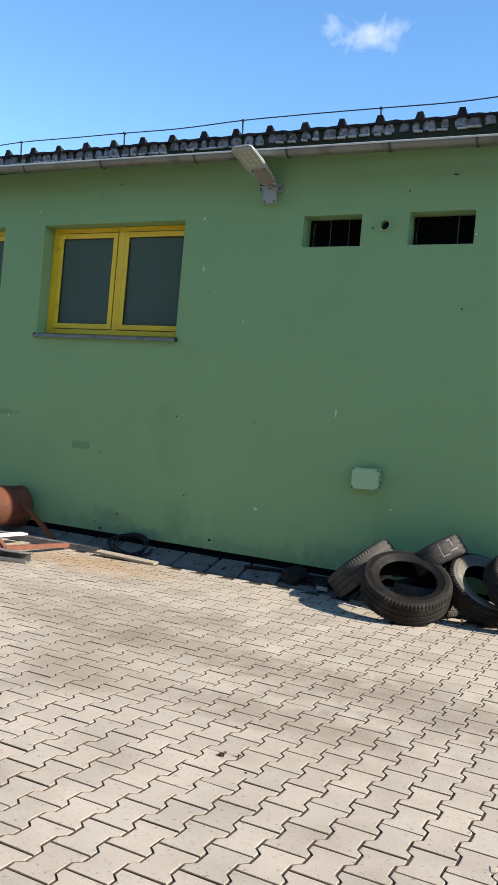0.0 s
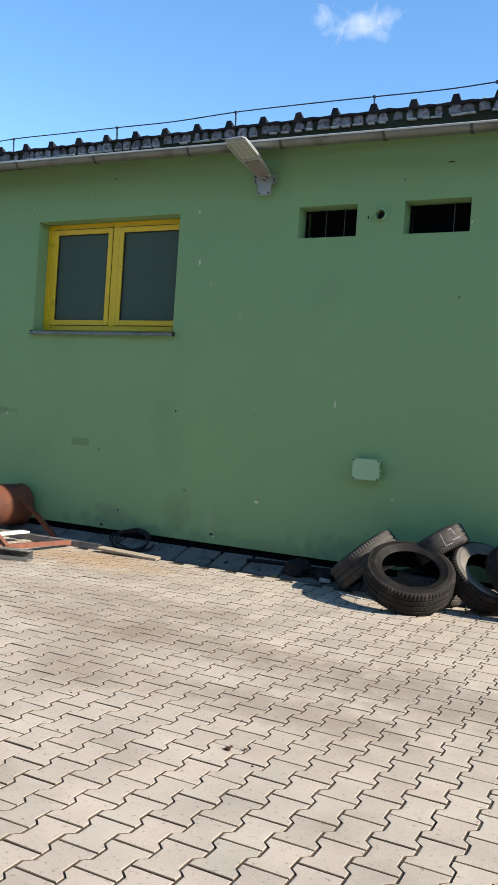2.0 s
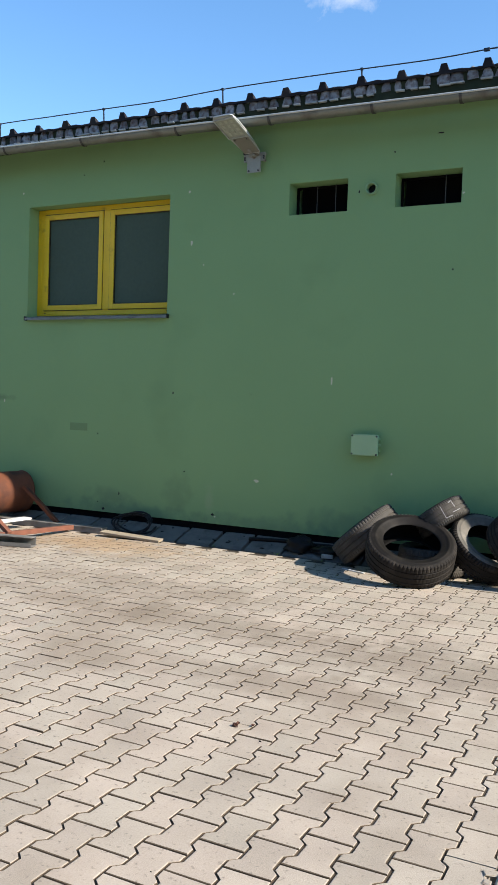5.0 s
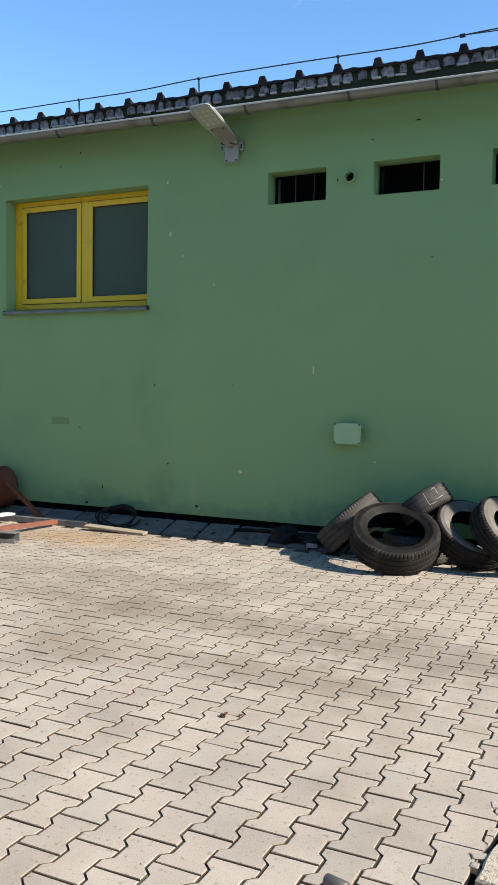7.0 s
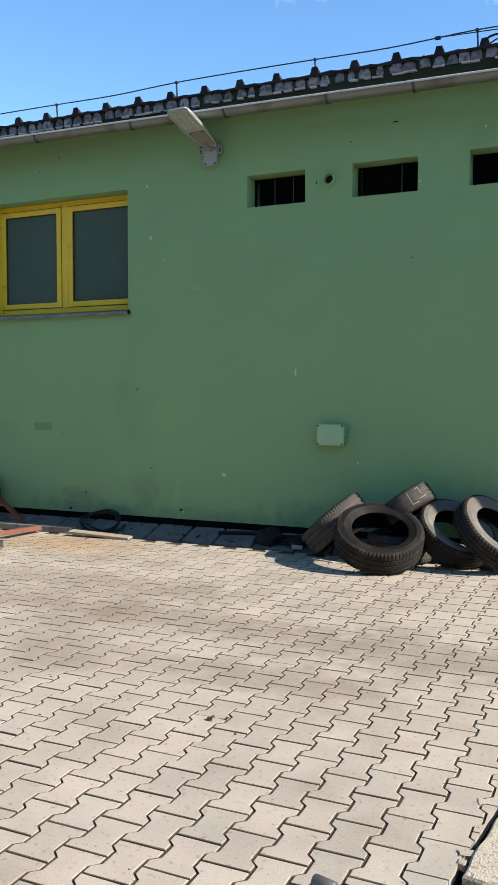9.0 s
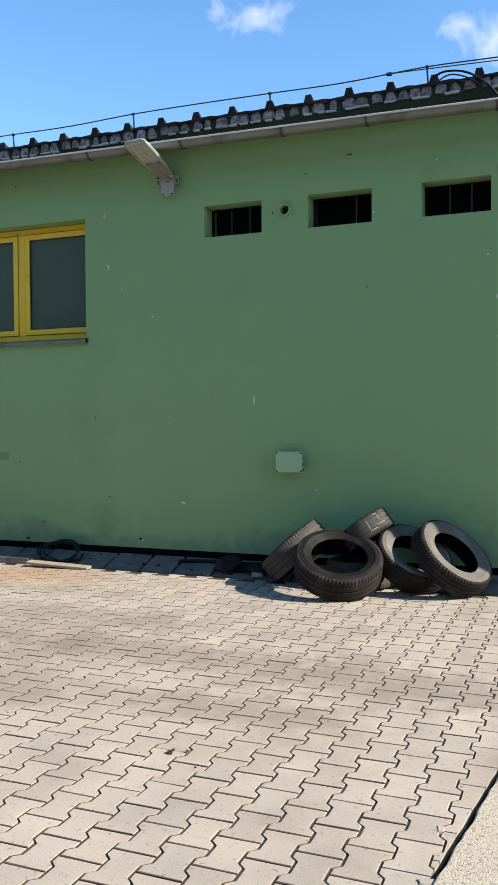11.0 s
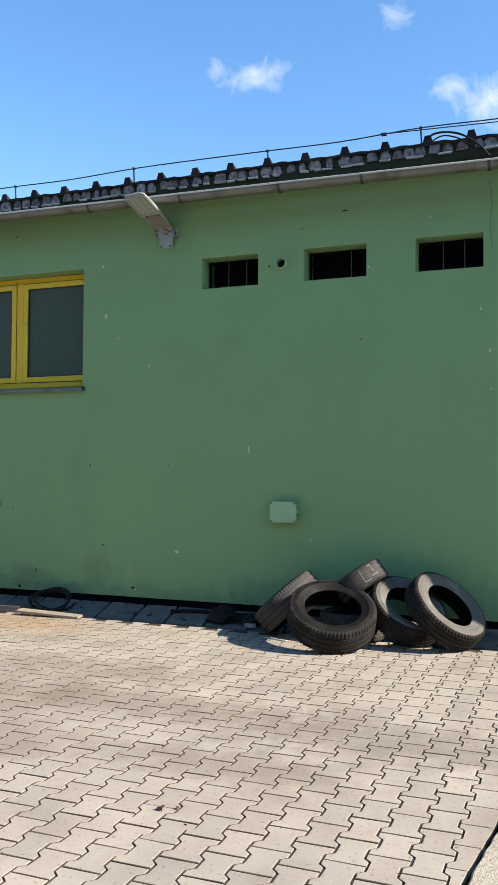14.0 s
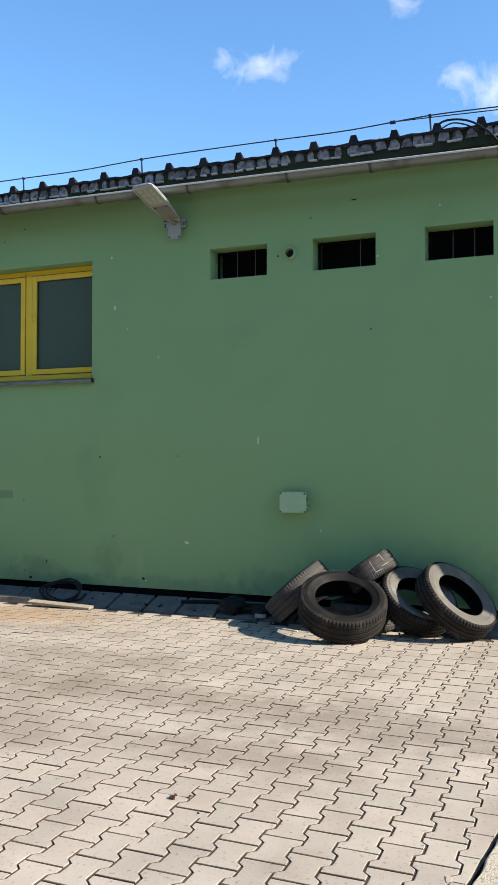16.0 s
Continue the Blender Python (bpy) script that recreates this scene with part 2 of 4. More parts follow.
M_TREAD = material("worn_tread", (0.024, 0.021, 0.0185), 0.8, vary=0.25, scale=14, fine=160, bump=0.4, bump_scale=180, dirt=(0.055, 0.047, 0.04), dirt_amount=0.3, dirt_scale=9, spec=0.08)
M_TREAD_GREY = material("greyed_tread", (0.078, 0.070, 0.061), 0.7, vary=0.3, scale=14, fine=160, bump=0.4, bump_scale=180, dirt=(0.045, 0.040, 0.034), dirt_amount=0.3, dirt_scale=9, spec=0.1)
M_DUSTY = material("dusty_rubber", (0.135, 0.122, 0.104), 0.95, vary=0.2, scale=12, fine=150, bump=0.3, bump_scale=160, dirt=(0.23, 0.21, 0.18), dirt_amount=0.3, dirt_scale=7, spec=0.04)
M_LINER = material("tyre_liner", (0.010, 0.0095, 0.009), 0.8, vary=0.2, scale=12, bump=0.1, spec=0.04)
M_CHALK = material("white_chalk", (0.26, 0.255, 0.25), 0.95, vary=0.2, scale=80)
M_RUST = material("rusty_steel", (0.125, 0.036, 0.012), 0.85, vary=0.3, scale=7, fine=90, bump=0.5, bump_scale=120, dirt=(0.045, 0.016, 0.010), dirt_amount=0.35, dirt_scale=5)
M_RUST_BAR = material("red_oxide_bar", (0.18, 0.066, 0.038), 0.8, vary=0.2, scale=14, bump=0.4, dirt=(0.14, 0.05, 0.03), dirt_amount=0.3, dirt_scale=12)
M_BEAM = material("grey_steel_beam", (0.165, 0.155, 0.14), 0.75, metal=0.0, vary=0.2, scale=9, dirt=(0.06, 0.045, 0.035), dirt_amount=0.35, dirt_scale=8)
M_WOOD = material("weathered_plank", (0.29, 0.235, 0.165), 0.9, vary=0.25, scale=14, bump=0.4, dirt=(0.2, 0.15, 0.09), dirt_amount=0.2, dirt_scale=9)
M_WHITE = material("dirty_white_board", (0.66, 0.64, 0.6), 0.8, vary=0.12, scale=12, dirt=(0.35, 0.32, 0.28), dirt_amount=0.25, dirt_scale=12)
M_BAG = material("black_plastic", (0.005, 0.005, 0.005), 0.55, vary=0.2, scale=20, bump=0.3, bump_scale=60, spec=0.2)
M_WEED = material("weed_leaf", (0.11, 0.15, 0.035), 0.7, vary=0.3, scale=60, per_object=0.2)
M_LEAF = material("dead_leaf", (0.09, 0.035, 0.02), 0.85, vary=0.3, scale=60)
M_STEEL = material("worn_steel", (0.15, 0.135, 0.118), 0.52, metal=0.6, vary=0.15, scale=30, dirt=(0.15, 0.11, 0.08), dirt_amount=0.25, dirt_scale=30)


# ---- builders ----
def mesh_of(name, bm, mat, smooth=False):
    bmesh.ops.recalc_face_normals(bm, faces=bm.faces)
    me = bpy.data.meshes.new(name)
    bm.to_mesh(me)
    bm.free()
    me.materials.append(mat)
    if smooth:
        for p in me.polygons:
            p.use_smooth = True
    return me


def part(name, bm, mat, parent, label="", smooth=False):
    """One mesh object under a thing or part (None: a thing of its own)."""
    ob = new(name, mesh_of(name, bm, mat, smooth))
    if parent is not None:
        ob.parent = parent
    if label:
        ob["label"] = label
    return ob


def thing(name, label, category, m=None, group="", kind=""):
    ob = new(name)
    ob.empty_display_size = 0.1
    if m is not None:
        ob.matrix_world = m
    return tagged(ob, label, category, group, kind)


def add_box(bm, lo, hi, bevel=0.0, m=None):
    lo, hi = Vector(lo), Vector(hi)
    r = bmesh.ops.create_cube(bm, size=1.0)
    for v in r["verts"]:
        v.co = Vector([(lo[i] + hi[i]) / 2 + v.co[i] * (hi[i] - lo[i]) for i in range(3)])
    if bevel:
        edges = list({e for v in r["verts"] for e in v.link_edges})
        done = bmesh.ops.bevel(bm, geom=edges, offset=bevel, segments=2, profile=0.6, affect="EDGES")
        verts = list({v for f in done["faces"] for v in f.verts} | {v for v in r["verts"] if v.is_valid})
    else:
        verts = r["verts"]
    if m is not None:
        bmesh.ops.transform(bm, matrix=m, verts=verts)
    return bm


def box(lo, hi, bevel=0.0, m=None):
    return add_box(bmesh.new(), lo, hi, bevel, m)


def add_tube(bm, points, r, sides=10, caps=True):
    """A round tube along points."""
    pts = [Vector(p) for p in points]
    rings = []
    up = Vector((0.0123, 0.0321, 1)).normalized()
    for i, p in enumerate(pts):
        d = (pts[min(i + 1, len(pts) - 1)] - pts[max(i - 1, 0)]).normalized()
        if abs(d.dot(up)) > 0.98:
            a = d.cross(Vector((1, 0, 0))).normalized()
        else:
            a = d.cross(up).normalized()
        b = d.cross(a).normalized()
        rr = r[i] if isinstance(r, (list, tuple)) else r
        rings.append([bm.verts.new(p + (a * math.cos(t) + b * math.sin(t)) * rr) for t in (2 * math.pi * k / sides for k in range(sides))])
    for q, s in zip(rings, rings[1:]):
        for k in range(sides):
            bm.faces.new((q[k], q[(k + 1) % sides], s[(k + 1) % sides], s[k]))
    if caps:
        bm.faces.new(rings[0])
        bm.faces.new(rings[-1])
    return bm


def tube(points, r, sides=10, caps=True):
    return add_tube(bmesh.new(), points, r, sides, caps)


def curve_points(points, n=8):
    """A smooth line through points (Catmull-Rom)."""
    p = [Vector(a) for a in points]
    p = [2 * p[0] - p[1]] + p + [2 * p[-1] - p[-2]]
    out = []
    for i in range(1, len(p) - 2):
        for k in range(n):
            t = k / n
            out.append(0.5 * ((2 * p[i]) + (p[i + 1] - p[i - 1]) * t + (2 * p[i - 1] - 5 * p[i] + 4 * p[i + 1] - p[i + 2]) * t * t + (3 * p[i] - p[i - 1] - 3 * p[i + 1] + p[i + 2]) * t ** 3))
    out.append(p[-2])
    return out


def extrude_x(profile, x0, x1, closed=True):
    """A profile of (y, z) drawn out along x."""
    bm = bmesh.new()
    a = [bm.verts.new((x0, y, z)) for y, z in profile]
    b = [bm.verts.new((x1, y, z)) for y, z in profile]
    n = len(profile)
    for i in range(n if closed else n - 1):
        j = (i + 1) % n
        bm.faces.new((a[i], a[j], b[j], b[i]))
    if closed:
        bm.faces.new(a)
        bm.faces.new(b)
    return bm


# ---- the building ----
X0, X1 = -15.0, 13.0
WALL_T = 0.36
WALL_Z0, WALL_Z1 = 0.165, 4.02
WINDOWS = [(-6.42, -4.605), (-8.82, -7.005)]
WIN_Z = (2.222, 3.417)
VENTS = [(-3.300, -2.725), (-2.284, -1.703), (-1.273, -0.703)]
VENT_Z = (3.118, 3.410)
PIPE = (-2.497, 3.296)
PIPE_R = 0.056


def wall_with_openings():
    """Front wall as a grid of solid blocks round the openings, welded, with reveals through the wall."""
    xs = sorted({X0, X1, *[a for w in WINDOWS + VENTS for a in w], PIPE[0] - 0.09, PIPE[0] + 0.09})
    zs = sorted({WALL_Z0, WALL_Z1, *WIN_Z, *VENT_Z, PIPE[1] - 0.09, PIPE[1] + 0.09})
    bm = bmesh.new()

    def hole(x, z):
        return any(a < x < b for a, b in WINDOWS) and WIN_Z[0] < z < WIN_Z[1] or any(a < x < b for a, b in VENTS) and VENT_Z[0] < z < VENT_Z[1] or abs(x - PIPE[0]) < 0.09 and abs(z - PIPE[1]) < 0.09

    vert = {}

    def v(x, y, z):
        k = (round(x, 5), round(y, 5), round(z, 5))
        if k not in vert:
            vert[k] = bm.verts.new(k)
        return vert[k]

    solid = {}
    for i in range(len(xs) - 1):
        for j in range(len(zs) - 1):
            solid[i, j] = not hole((xs[i] + xs[i + 1]) / 2, (zs[j] + zs[j + 1]) / 2)
    for (i, j), s in solid.items():
        if not s:
            continue
        xa, xb, za, zb = xs[i], xs[i + 1], zs[j], zs[j + 1]
        bm.faces.new((v(xa, 0, za), v(xb, 0, za), v(xb, 0, zb), v(xa, 0, zb)))
        bm.faces.new((v(xa, WALL_T, za), v(xa, WALL_T, zb), v(xb, WALL_T, zb), v(xb, WALL_T, za)))
        for di, dj, q in ((-1, 0, ((xa, za), (xa, zb))), (1, 0, ((xb, za), (xb, zb))), (0, -1, ((xa, za), (xb, za))), (0, 1, ((xa, zb), (xb, zb)))):
            if not solid.get((i + di, j + dj), False):
                (ax, az), (bx, bz) = q
                bm.faces.new((v(ax, 0, az), v(bx, 0, bz), v(bx, WALL_T, bz), v(ax, WALL_T, az)))
    # round the pipe: a plate with a round hole, butted into its square
    n = 24
    for y in (0.0, 0.12):
        ring = [bm.verts.new((PIPE[0] + PIPE_R * math.cos(2 * math.pi * k / n), y, PIPE[1] + PIPE_R * math.sin(2 * math.pi * k / n))) for k in range(n)]
        sq = []
        for k in range(n):
            c, s = math.cos(2 * math.pi * k / n), math.sin(2 * math.pi * k / n)
            f = 0.09 / max(abs(c), abs(s))
            sq.append(bm.verts.new((PIPE[0] + f * c, y, PIPE[1] + f * s)))
        for k in range(n):
            bm.faces.new((ring[k], ring[(k + 1) % n], sq[(k + 1) % n], sq[k]))
    return bm


wall = part("wall_north", wall_with_openings(), M_PLASTER, None)
tagged(wall, "dull green painted plaster wall with chips and stains", "wall", kind="structure")
bm = box((X0, 0.36, 0.0), (X0 + 0.3, 7.0, WALL_Z1))
tagged(part("wall_west", bm, M_PLASTER, None), "green plaster side wall of the building", "wall", kind="structure")
bm = box((X1 - 0.3, 0.36, 0.0), (X1, 7.0, WALL_Z1))
tagged(part("wall_east", bm, M_PLASTER, None), "green plaster end wall of the building", "wall", kind="structure")
bm = box((X0, 7.0, 0.0), (X1, 7.3, WALL_Z1))
tagged(part("wall_south", bm, M_PLASTER, None), "green plaster back wall of the building", "wall", kind="structure")
# unseen near-black ceiling and inner wall, added so the inside stays dark
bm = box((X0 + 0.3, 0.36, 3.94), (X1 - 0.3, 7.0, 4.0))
tagged(part("ceiling", bm, M_DARK, None), "unseen near-black ceiling added inside the building", "ceiling", kind="structure")
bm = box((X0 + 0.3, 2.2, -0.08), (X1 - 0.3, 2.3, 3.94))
tagged(part("wall_inner", bm, M_DARK, None), "unseen near-black wall added behind the openings", "wall", kind="structure")

# unseen wall added behind the camera to cut the low skylight
bm = box((-24.0, -13.4, -0.09), (20.0, -13.0, 7.5))
tagged(part("wall_yard", bm, M_YARD, None), "unseen plain grey wall added behind the camera to block low sky", "wall", kind="structure")

# recessed black plinth under the plaster, uneven along its top
bm = bmesh.new()
prev = None
x = X0
while x < X1:
    z = 0.16 + random.uniform(-0.01, 0.012)
    y = 0.02 + random.uniform(-0.008, 0.008)
    cur = [bm.verts.new((x, y - 0.035, -0.05)), bm.verts.new((x, y - 0.02, z - 0.07)), bm.verts.new((x, y, z)), bm.verts.new((x, y + 0.2, z)), bm.verts.new((x, y + 0.2, -0.05))]
    if prev:
        for i in range(4):
            bm.faces.new((prev[i], prev[i + 1], cur[i + 1], cur[i]))
    prev = cur
    x += random.uniform(0.06, 0.16)
tagged(part("plinth_trim", bm, M_PLINTH, None), "black bitumen plinth under the green wall", "plinth", kind="structure")

# chips, nail holes and repainted patch: x, z, width, height, bare (1) or dark (0)
MARKS = [(-3.851, 2.407, .022, .016, 1), (-2.811, 1.59, .018, .075, 1), (-3.537, .618, .055, .032, 1), (-4.345, .656, .016, .012, 0),
         (-4.505, 1.437, .014, .022, 0), (-5.421, .987, .014, .012, 0), (-1.747, 2.558, .014, .012, 0), (-4.341, 2.92, .028, .05, 1),
         (-4.196, 2.701, .012, .022, 1), (-4.38, 3.422, .022, .03, 1), (-5.683, 3.701, .014, .012, 0), (-6.507, 3.576, .02, .02, 1),
         (-5.431, 3.82, .016, .014, 0), (-6.722, 1.296, .02, .035, 1), (-5.13, .376, .016, .032, 0), (-4.011, .254, .028, .02, 0),
         (-2.209, .776, .018, .02, 1), (-1.686, 3.199, .022, .02, 1), (-2.616, 3.28, .012, .02, 0), (-3.632, 1.445, .012, .01, 0),
         (-5.403, .27, .014, .012, 0), (-.727, 2.764, .018, .02, 1), (-.654, 2.409, .018, .035, 1), (-.646, 2.088, .016, .018, 1),
         (-1.144, 3.588, .016, .018, 1), (-3.98, .236, .018, .014, 1), (-5.33, .2, .03, .02, 0), (-2.3, 3.6, .012, .012, 0), (-1.9, 3.72, .04, .012, 0)]
for mx_, mz_, mw, mh, bare in MARKS:
    bm = bmesh.new()
    k = 9
    rim = []
    for i in range(k):
        a = 2 * math.pi * i / k
        f = random.uniform(0.6, 1.1) * (1.0 if bare else 1.25)
        rim.append(bm.verts.new((mx_ + 0.58 * mw * f * math.cos(a), -0.0015, mz_ + 0.58 * mh * f * math.sin(a))))
    mid = bm.verts.new((mx_, -0.003, mz_))
    for i in range(k):
        bm.faces.new((rim[i], rim[(i + 1) % k], mid))
    part("paint_chip" if bare else "nail_hole", bm, M_CHIP if bare else M_HOLE, wall)
bm = box((-5.79, -0.0022, 1.01), (-5.56, -0.0006, 1.09))
part("paint_patch", bm, M_PATCH_SHADE, wall, "slightly darker green repainted patch")

# thin crack line beside the last vent
bm = tube(curve_points([(-0.655, -0.001, 3.85), (-0.63, -0.001, 3.65), (-0.65, -0.001, 3.45), (-0.628, -0.001, 3.27)], 5), 0.004, 5)
part("crack", bm, M_PATCH_SHADE, wall)


# ---- windows ----
def frame_bars(x0, x1, z0, z1, w, y0, y1, bevel=0.006):
    """Four mitred-looking bars of a frame, as one mesh."""
    bm = bmesh.new()
    add_box(bm, (x0, y0, z0), (x0 + w, y1, z1), bevel)
    add_box(bm, (x1 - w, y0, z0), (x1, y1, z1), bevel)
    add_box(bm, (x0 + w - 0.001, y0 + 0.001, z0), (x1 - w + 0.001, y1 - 0.001, z0 + w), bevel)
    add_box(bm, (x0 + w - 0.001, y0 + 0.001, z1 - w), (x1 - w + 0.001, y1 - 0.001, z1), bevel)
    return bm


def window(name, x0, x1):
    z0, z1 = WIN_Z
    w = thing(name, "yellow two-sash window with frosted grey panes, closed", "window", kind="structure")
    g = 0.004
    y = 0.150                                     # front of the fixed frame, set back in the reveal
    bm = bmesh.new()
    add_box(bm, (x0 + g, y, z0 + 0.028), (x0 + 0.104, y + 0.075, z1 - g), 0.006)
    add_box(bm, (x1 - 0.028, y, z0 + 0.028), (x1 - g, y + 0.075, z1 - g), 0.006)
    add_box(bm, (x0 + 0.103, y + 0.001, z0 + 0.028), (x1 - 0.027, y + 0.074, z0 + 0.084), 0.006)
    add_box(bm, (x0 + 0.103, y + 0.001, z1 - 0.062), (x1 - 0.027, y + 0.074, z1 - g), 0.006)
    fr = part("window_frame", bm, M_YELLOW, w)
    part("bead", box((x0 + 0.054, y - 0.006, z0 + 0.05), (x0 + 0.062, y + 0.004, z1 - 0.03), 0.002), M_YELLOW, fr)
    ml = x0 + 0.898
    part("mullion", box((ml, y - 0.004, z0 + 0.083), (ml + 0.087, y + 0.07, z1 - 0.061), 0.006), M_YELLOW, fr)
    for a, b in ((x0 + 0.107, ml - 0.003), (ml + 0.090, x1 - 0.031)):
        # dark strip drawn in place of the shade between sash and frame
        part("shadow_gap", frame_bars(a - 0.006, b + 0.006, z0 + 0.081, z1 - 0.059, 0.012, y - 0.0045, y + 0.003, 0.0), M_YELLOW_DARK, fr, "dark line painted for the shade between sash and frame")
        s = part("sash", frame_bars(a, b, z0 + 0.087, z1 - 0.065, 0.055, y - 0.014, y + 0.055), M_YELLOW, w)
        part("gasket", frame_bars(a + 0.054, b - 0.054, z0 + 0.141, z1 - 0.119, 0.009, y - 0.004, y + 0.03, 0.002), M_YELLOW_DARK, s)
        part("pane", box((a + 0.057, y + 0.012, z0 + 0.144), (b - 0.057, y + 0.022, z1 - 0.122)), M_GLASS, s, "frosted grey glass pane")
    # sloping sheet sill with a folded nose
    bm = extrude_x([(0.150, z0 + 0.026), (0.0, z0 + 0.0), (-0.045, z0 - 0.010), (-0.047, z0 - 0.036), (-0.042, z0 - 0.036), (-0.039, z0 - 0.018), (0.150, z0 + 0.004)], x0 - 0.0, x1 + 0.02)
    sill = part("window_sill", bm, M_SILL, w, "grey sheet metal sill")
    part("end_cap", box((x1 + 0.018, -0.049, z0 - 0.038), (x1 + 0.026, -0.001, z0 + 0.006), 0.003), M_BOLT, sill)
    part("end_cap", box((x0 - 0.008, -0.049, z0 - 0.038), (x0 + 0.002, -0.001, z0 + 0.006), 0.003), M_BOLT, sill)
    for bx in (x0 + 0.12, x1 - 0.1):
        bm = bmesh.new()
        bmesh.ops.create_cone(bm, cap_ends=True, segments=10, radius1=0.006, radius2=0.006, depth=0.004, matrix=pose(bx, 0.149, z0 + 0.056, 90))
        part("drain_cap", bm, M_BOLT, fr)
    return w


window("window_1", *WINDOWS[0])
window("window_2", *WINDOWS[1])


# ---- vent openings ----
def vent(name, x0, x1, bars):
    z0, z1 = VENT_Z
    v = thing(name, "small dark barred ventilation opening in the green wall", "vent opening", kind="structure")
    # frame and sheet are near-black: the unlit inside put into their colour
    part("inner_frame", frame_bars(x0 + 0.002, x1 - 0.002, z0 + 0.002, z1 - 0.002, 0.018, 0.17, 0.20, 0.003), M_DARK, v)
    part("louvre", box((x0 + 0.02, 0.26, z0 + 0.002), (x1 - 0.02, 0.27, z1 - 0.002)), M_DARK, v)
    for f in bars:
        bx = x0 + (x1 - x0) * f
        part("bar", tube([(bx, 0.15, z0 + 0.001), (bx, 0.15, z1 - 0.001)], 0.0045, 8), M_BAR, v, "thin grey steel bar")


vent("window_3", *VENTS[0], (0.38, 0.70))
vent("window_4", *VENTS[1], (0.70,))
vent("window_5", *VENTS[2], (0.38, 0.70))

# pipe stub in the wall
pipe = thing("vent_pipe", "short green painted pipe end in the wall", "pipe")
bm = bmesh.new()
n = 28
prof = [(0.056, 0.15), (0.056, -0.03), (0.052, -0.034), (0.044, -0.034), (0.042, -0.028), (0.042, 0.15)]
rings = [[bm.verts.new((PIPE[0] + r * math.cos(2 * math.pi * k / n), y, PIPE[1] + r * math.sin(2 * math.pi * k / n))) for k in range(n)] for r, y in prof]
for a, b in zip(rings, rings[1:]):
    for k in range(n):
        bm.faces.new((a[k], a[(k + 1) % n], b[(k + 1) % n], b[k]))
part("pipe_wall", bm, M_BOX, pipe, smooth=True)
# black disc near the mouth stands for the shade inside the pipe
bm = bmesh.new()
bmesh.ops.create_circle(bm, cap_ends=True, segments=24, radius=0.044, matrix=pose(PIPE[0], 0.035, PIPE[1], 90))
part("plug", bm, M_HOLE, pipe, "black disc painted as the shade inside the pipe")

# ---- roof ----
EAVE_Y, EAVE_Z = -0.27, 4.128
SLOPE = math.tan(radians(9))
roof = thing("roof", "low dark roof with rib ends and weathered grey eaves tiles", "roof", kind="structure")


def roof_z(y):
    return EAVE_Z + (y - EAVE_Y) * SLOPE


RIB = 0.355
RIB0 = -2.895
bm = bmesh.new()
loop_a, loop_m, loop_b, low_a, low_b = [], [], [], [], []
i0 = math.ceil((X0 - 0.2 - RIB0) / RIB)
i1 = math.floor((X1 + 0.2 - RIB0) / RIB)
pts = []
for i in range(i0, i1 + 1):
    c = RIB0 + i * RIB
    pts += [(c - 0.044, 0.0), (c - 0.027, 0.060), (c + 0.021, 0.060), (c + 0.038, 0.0), (c + 0.14, 0.006), (c + 0.20, -0.004)]
for dx, dz in pts:
    j = 0.004 * math.sin(dx * 9.7) + 0.003 * math.sin(dx * 23)
    loop_a.append(bm.verts.new((dx, EAVE_Y + j, EAVE_Z + dz + j)))
    loop_m.append(bm.verts.new((dx, EAVE_Y + 0.07, roof_z(EAVE_Y + 0.07) + min(dz, 0.006))))
    loop_b.append(bm.verts.new((dx, 7.5, roof_z(7.5) + min(dz, 0.006))))
    low_a.append(bm.verts.new((dx, EAVE_Y + j, EAVE_Z - 0.020)))
    low_b.append(bm.verts.new((dx, 7.5, roof_z(7.5) - 0.020)))
for i in range(len(pts) - 1):
    bm.faces.new((loop_a[i], loop_a[i + 1], loop_m[i + 1], loop_m[i]))
    bm.faces.new((loop_m[i], loop_m[i + 1], loop_b[i + 1], loop_b[i]))
    bm.faces.new((low_a[i], low_b[i], low_b[i + 1], low_a[i + 1]))
    bm.faces.new((loop_a[i], low_a[i], low_a[i + 1], loop_a[i + 1]))
part("roof_sheet", bm, M_ROOF, roof, "dark ribbed roof sheet")
# boards under the eaves
part("eaves_board", box((X0, -0.235, 3.965), (X1, -0.20, 4.11), 0.004), M_BOARD, roof)
part("soffit", box((X0, -0.20, 4.03), (X1, 0.36, 4.06)), M_BOARD, roof)


def closure(w, h, jag):
    """An arched tile end, bulged forward, with a rough outline."""
    bm = bmesh.new()
    n = 9
    rim, mid, back = [], [], []
    for i in range(n + 1):
        a = math.pi * i / n
        s = 1 + random.uniform(-jag, jag)
        px, pz = -math.cos(a) * w / 2 * s, (math.sin(a) ** 0.75) * h * s
        rim.append(bm.verts.new((px, 0.0, pz)))
        mid.append(bm.verts.new((px * 0.72, -0.005 - random.uniform(0, 0.006), pz * 0.8)))
        back.append(bm.verts.new((px, 0.06, pz)))
    c = bm.verts.new((0, -0.009, h * 0.3))
    for i in range(n):
        bm.faces.new((rim[i], rim[i + 1], mid[i + 1], mid[i]))
        bm.faces.new((mid[i], mid[i + 1], c))
        bm.faces.new((rim[i], back[i], back[i + 1], rim[i + 1]))
    bm.faces.new((rim[n], mid[n], c, mid[0], rim[0]))
    return mesh_of("closure_tile", bm, M_CLOSURE, True)


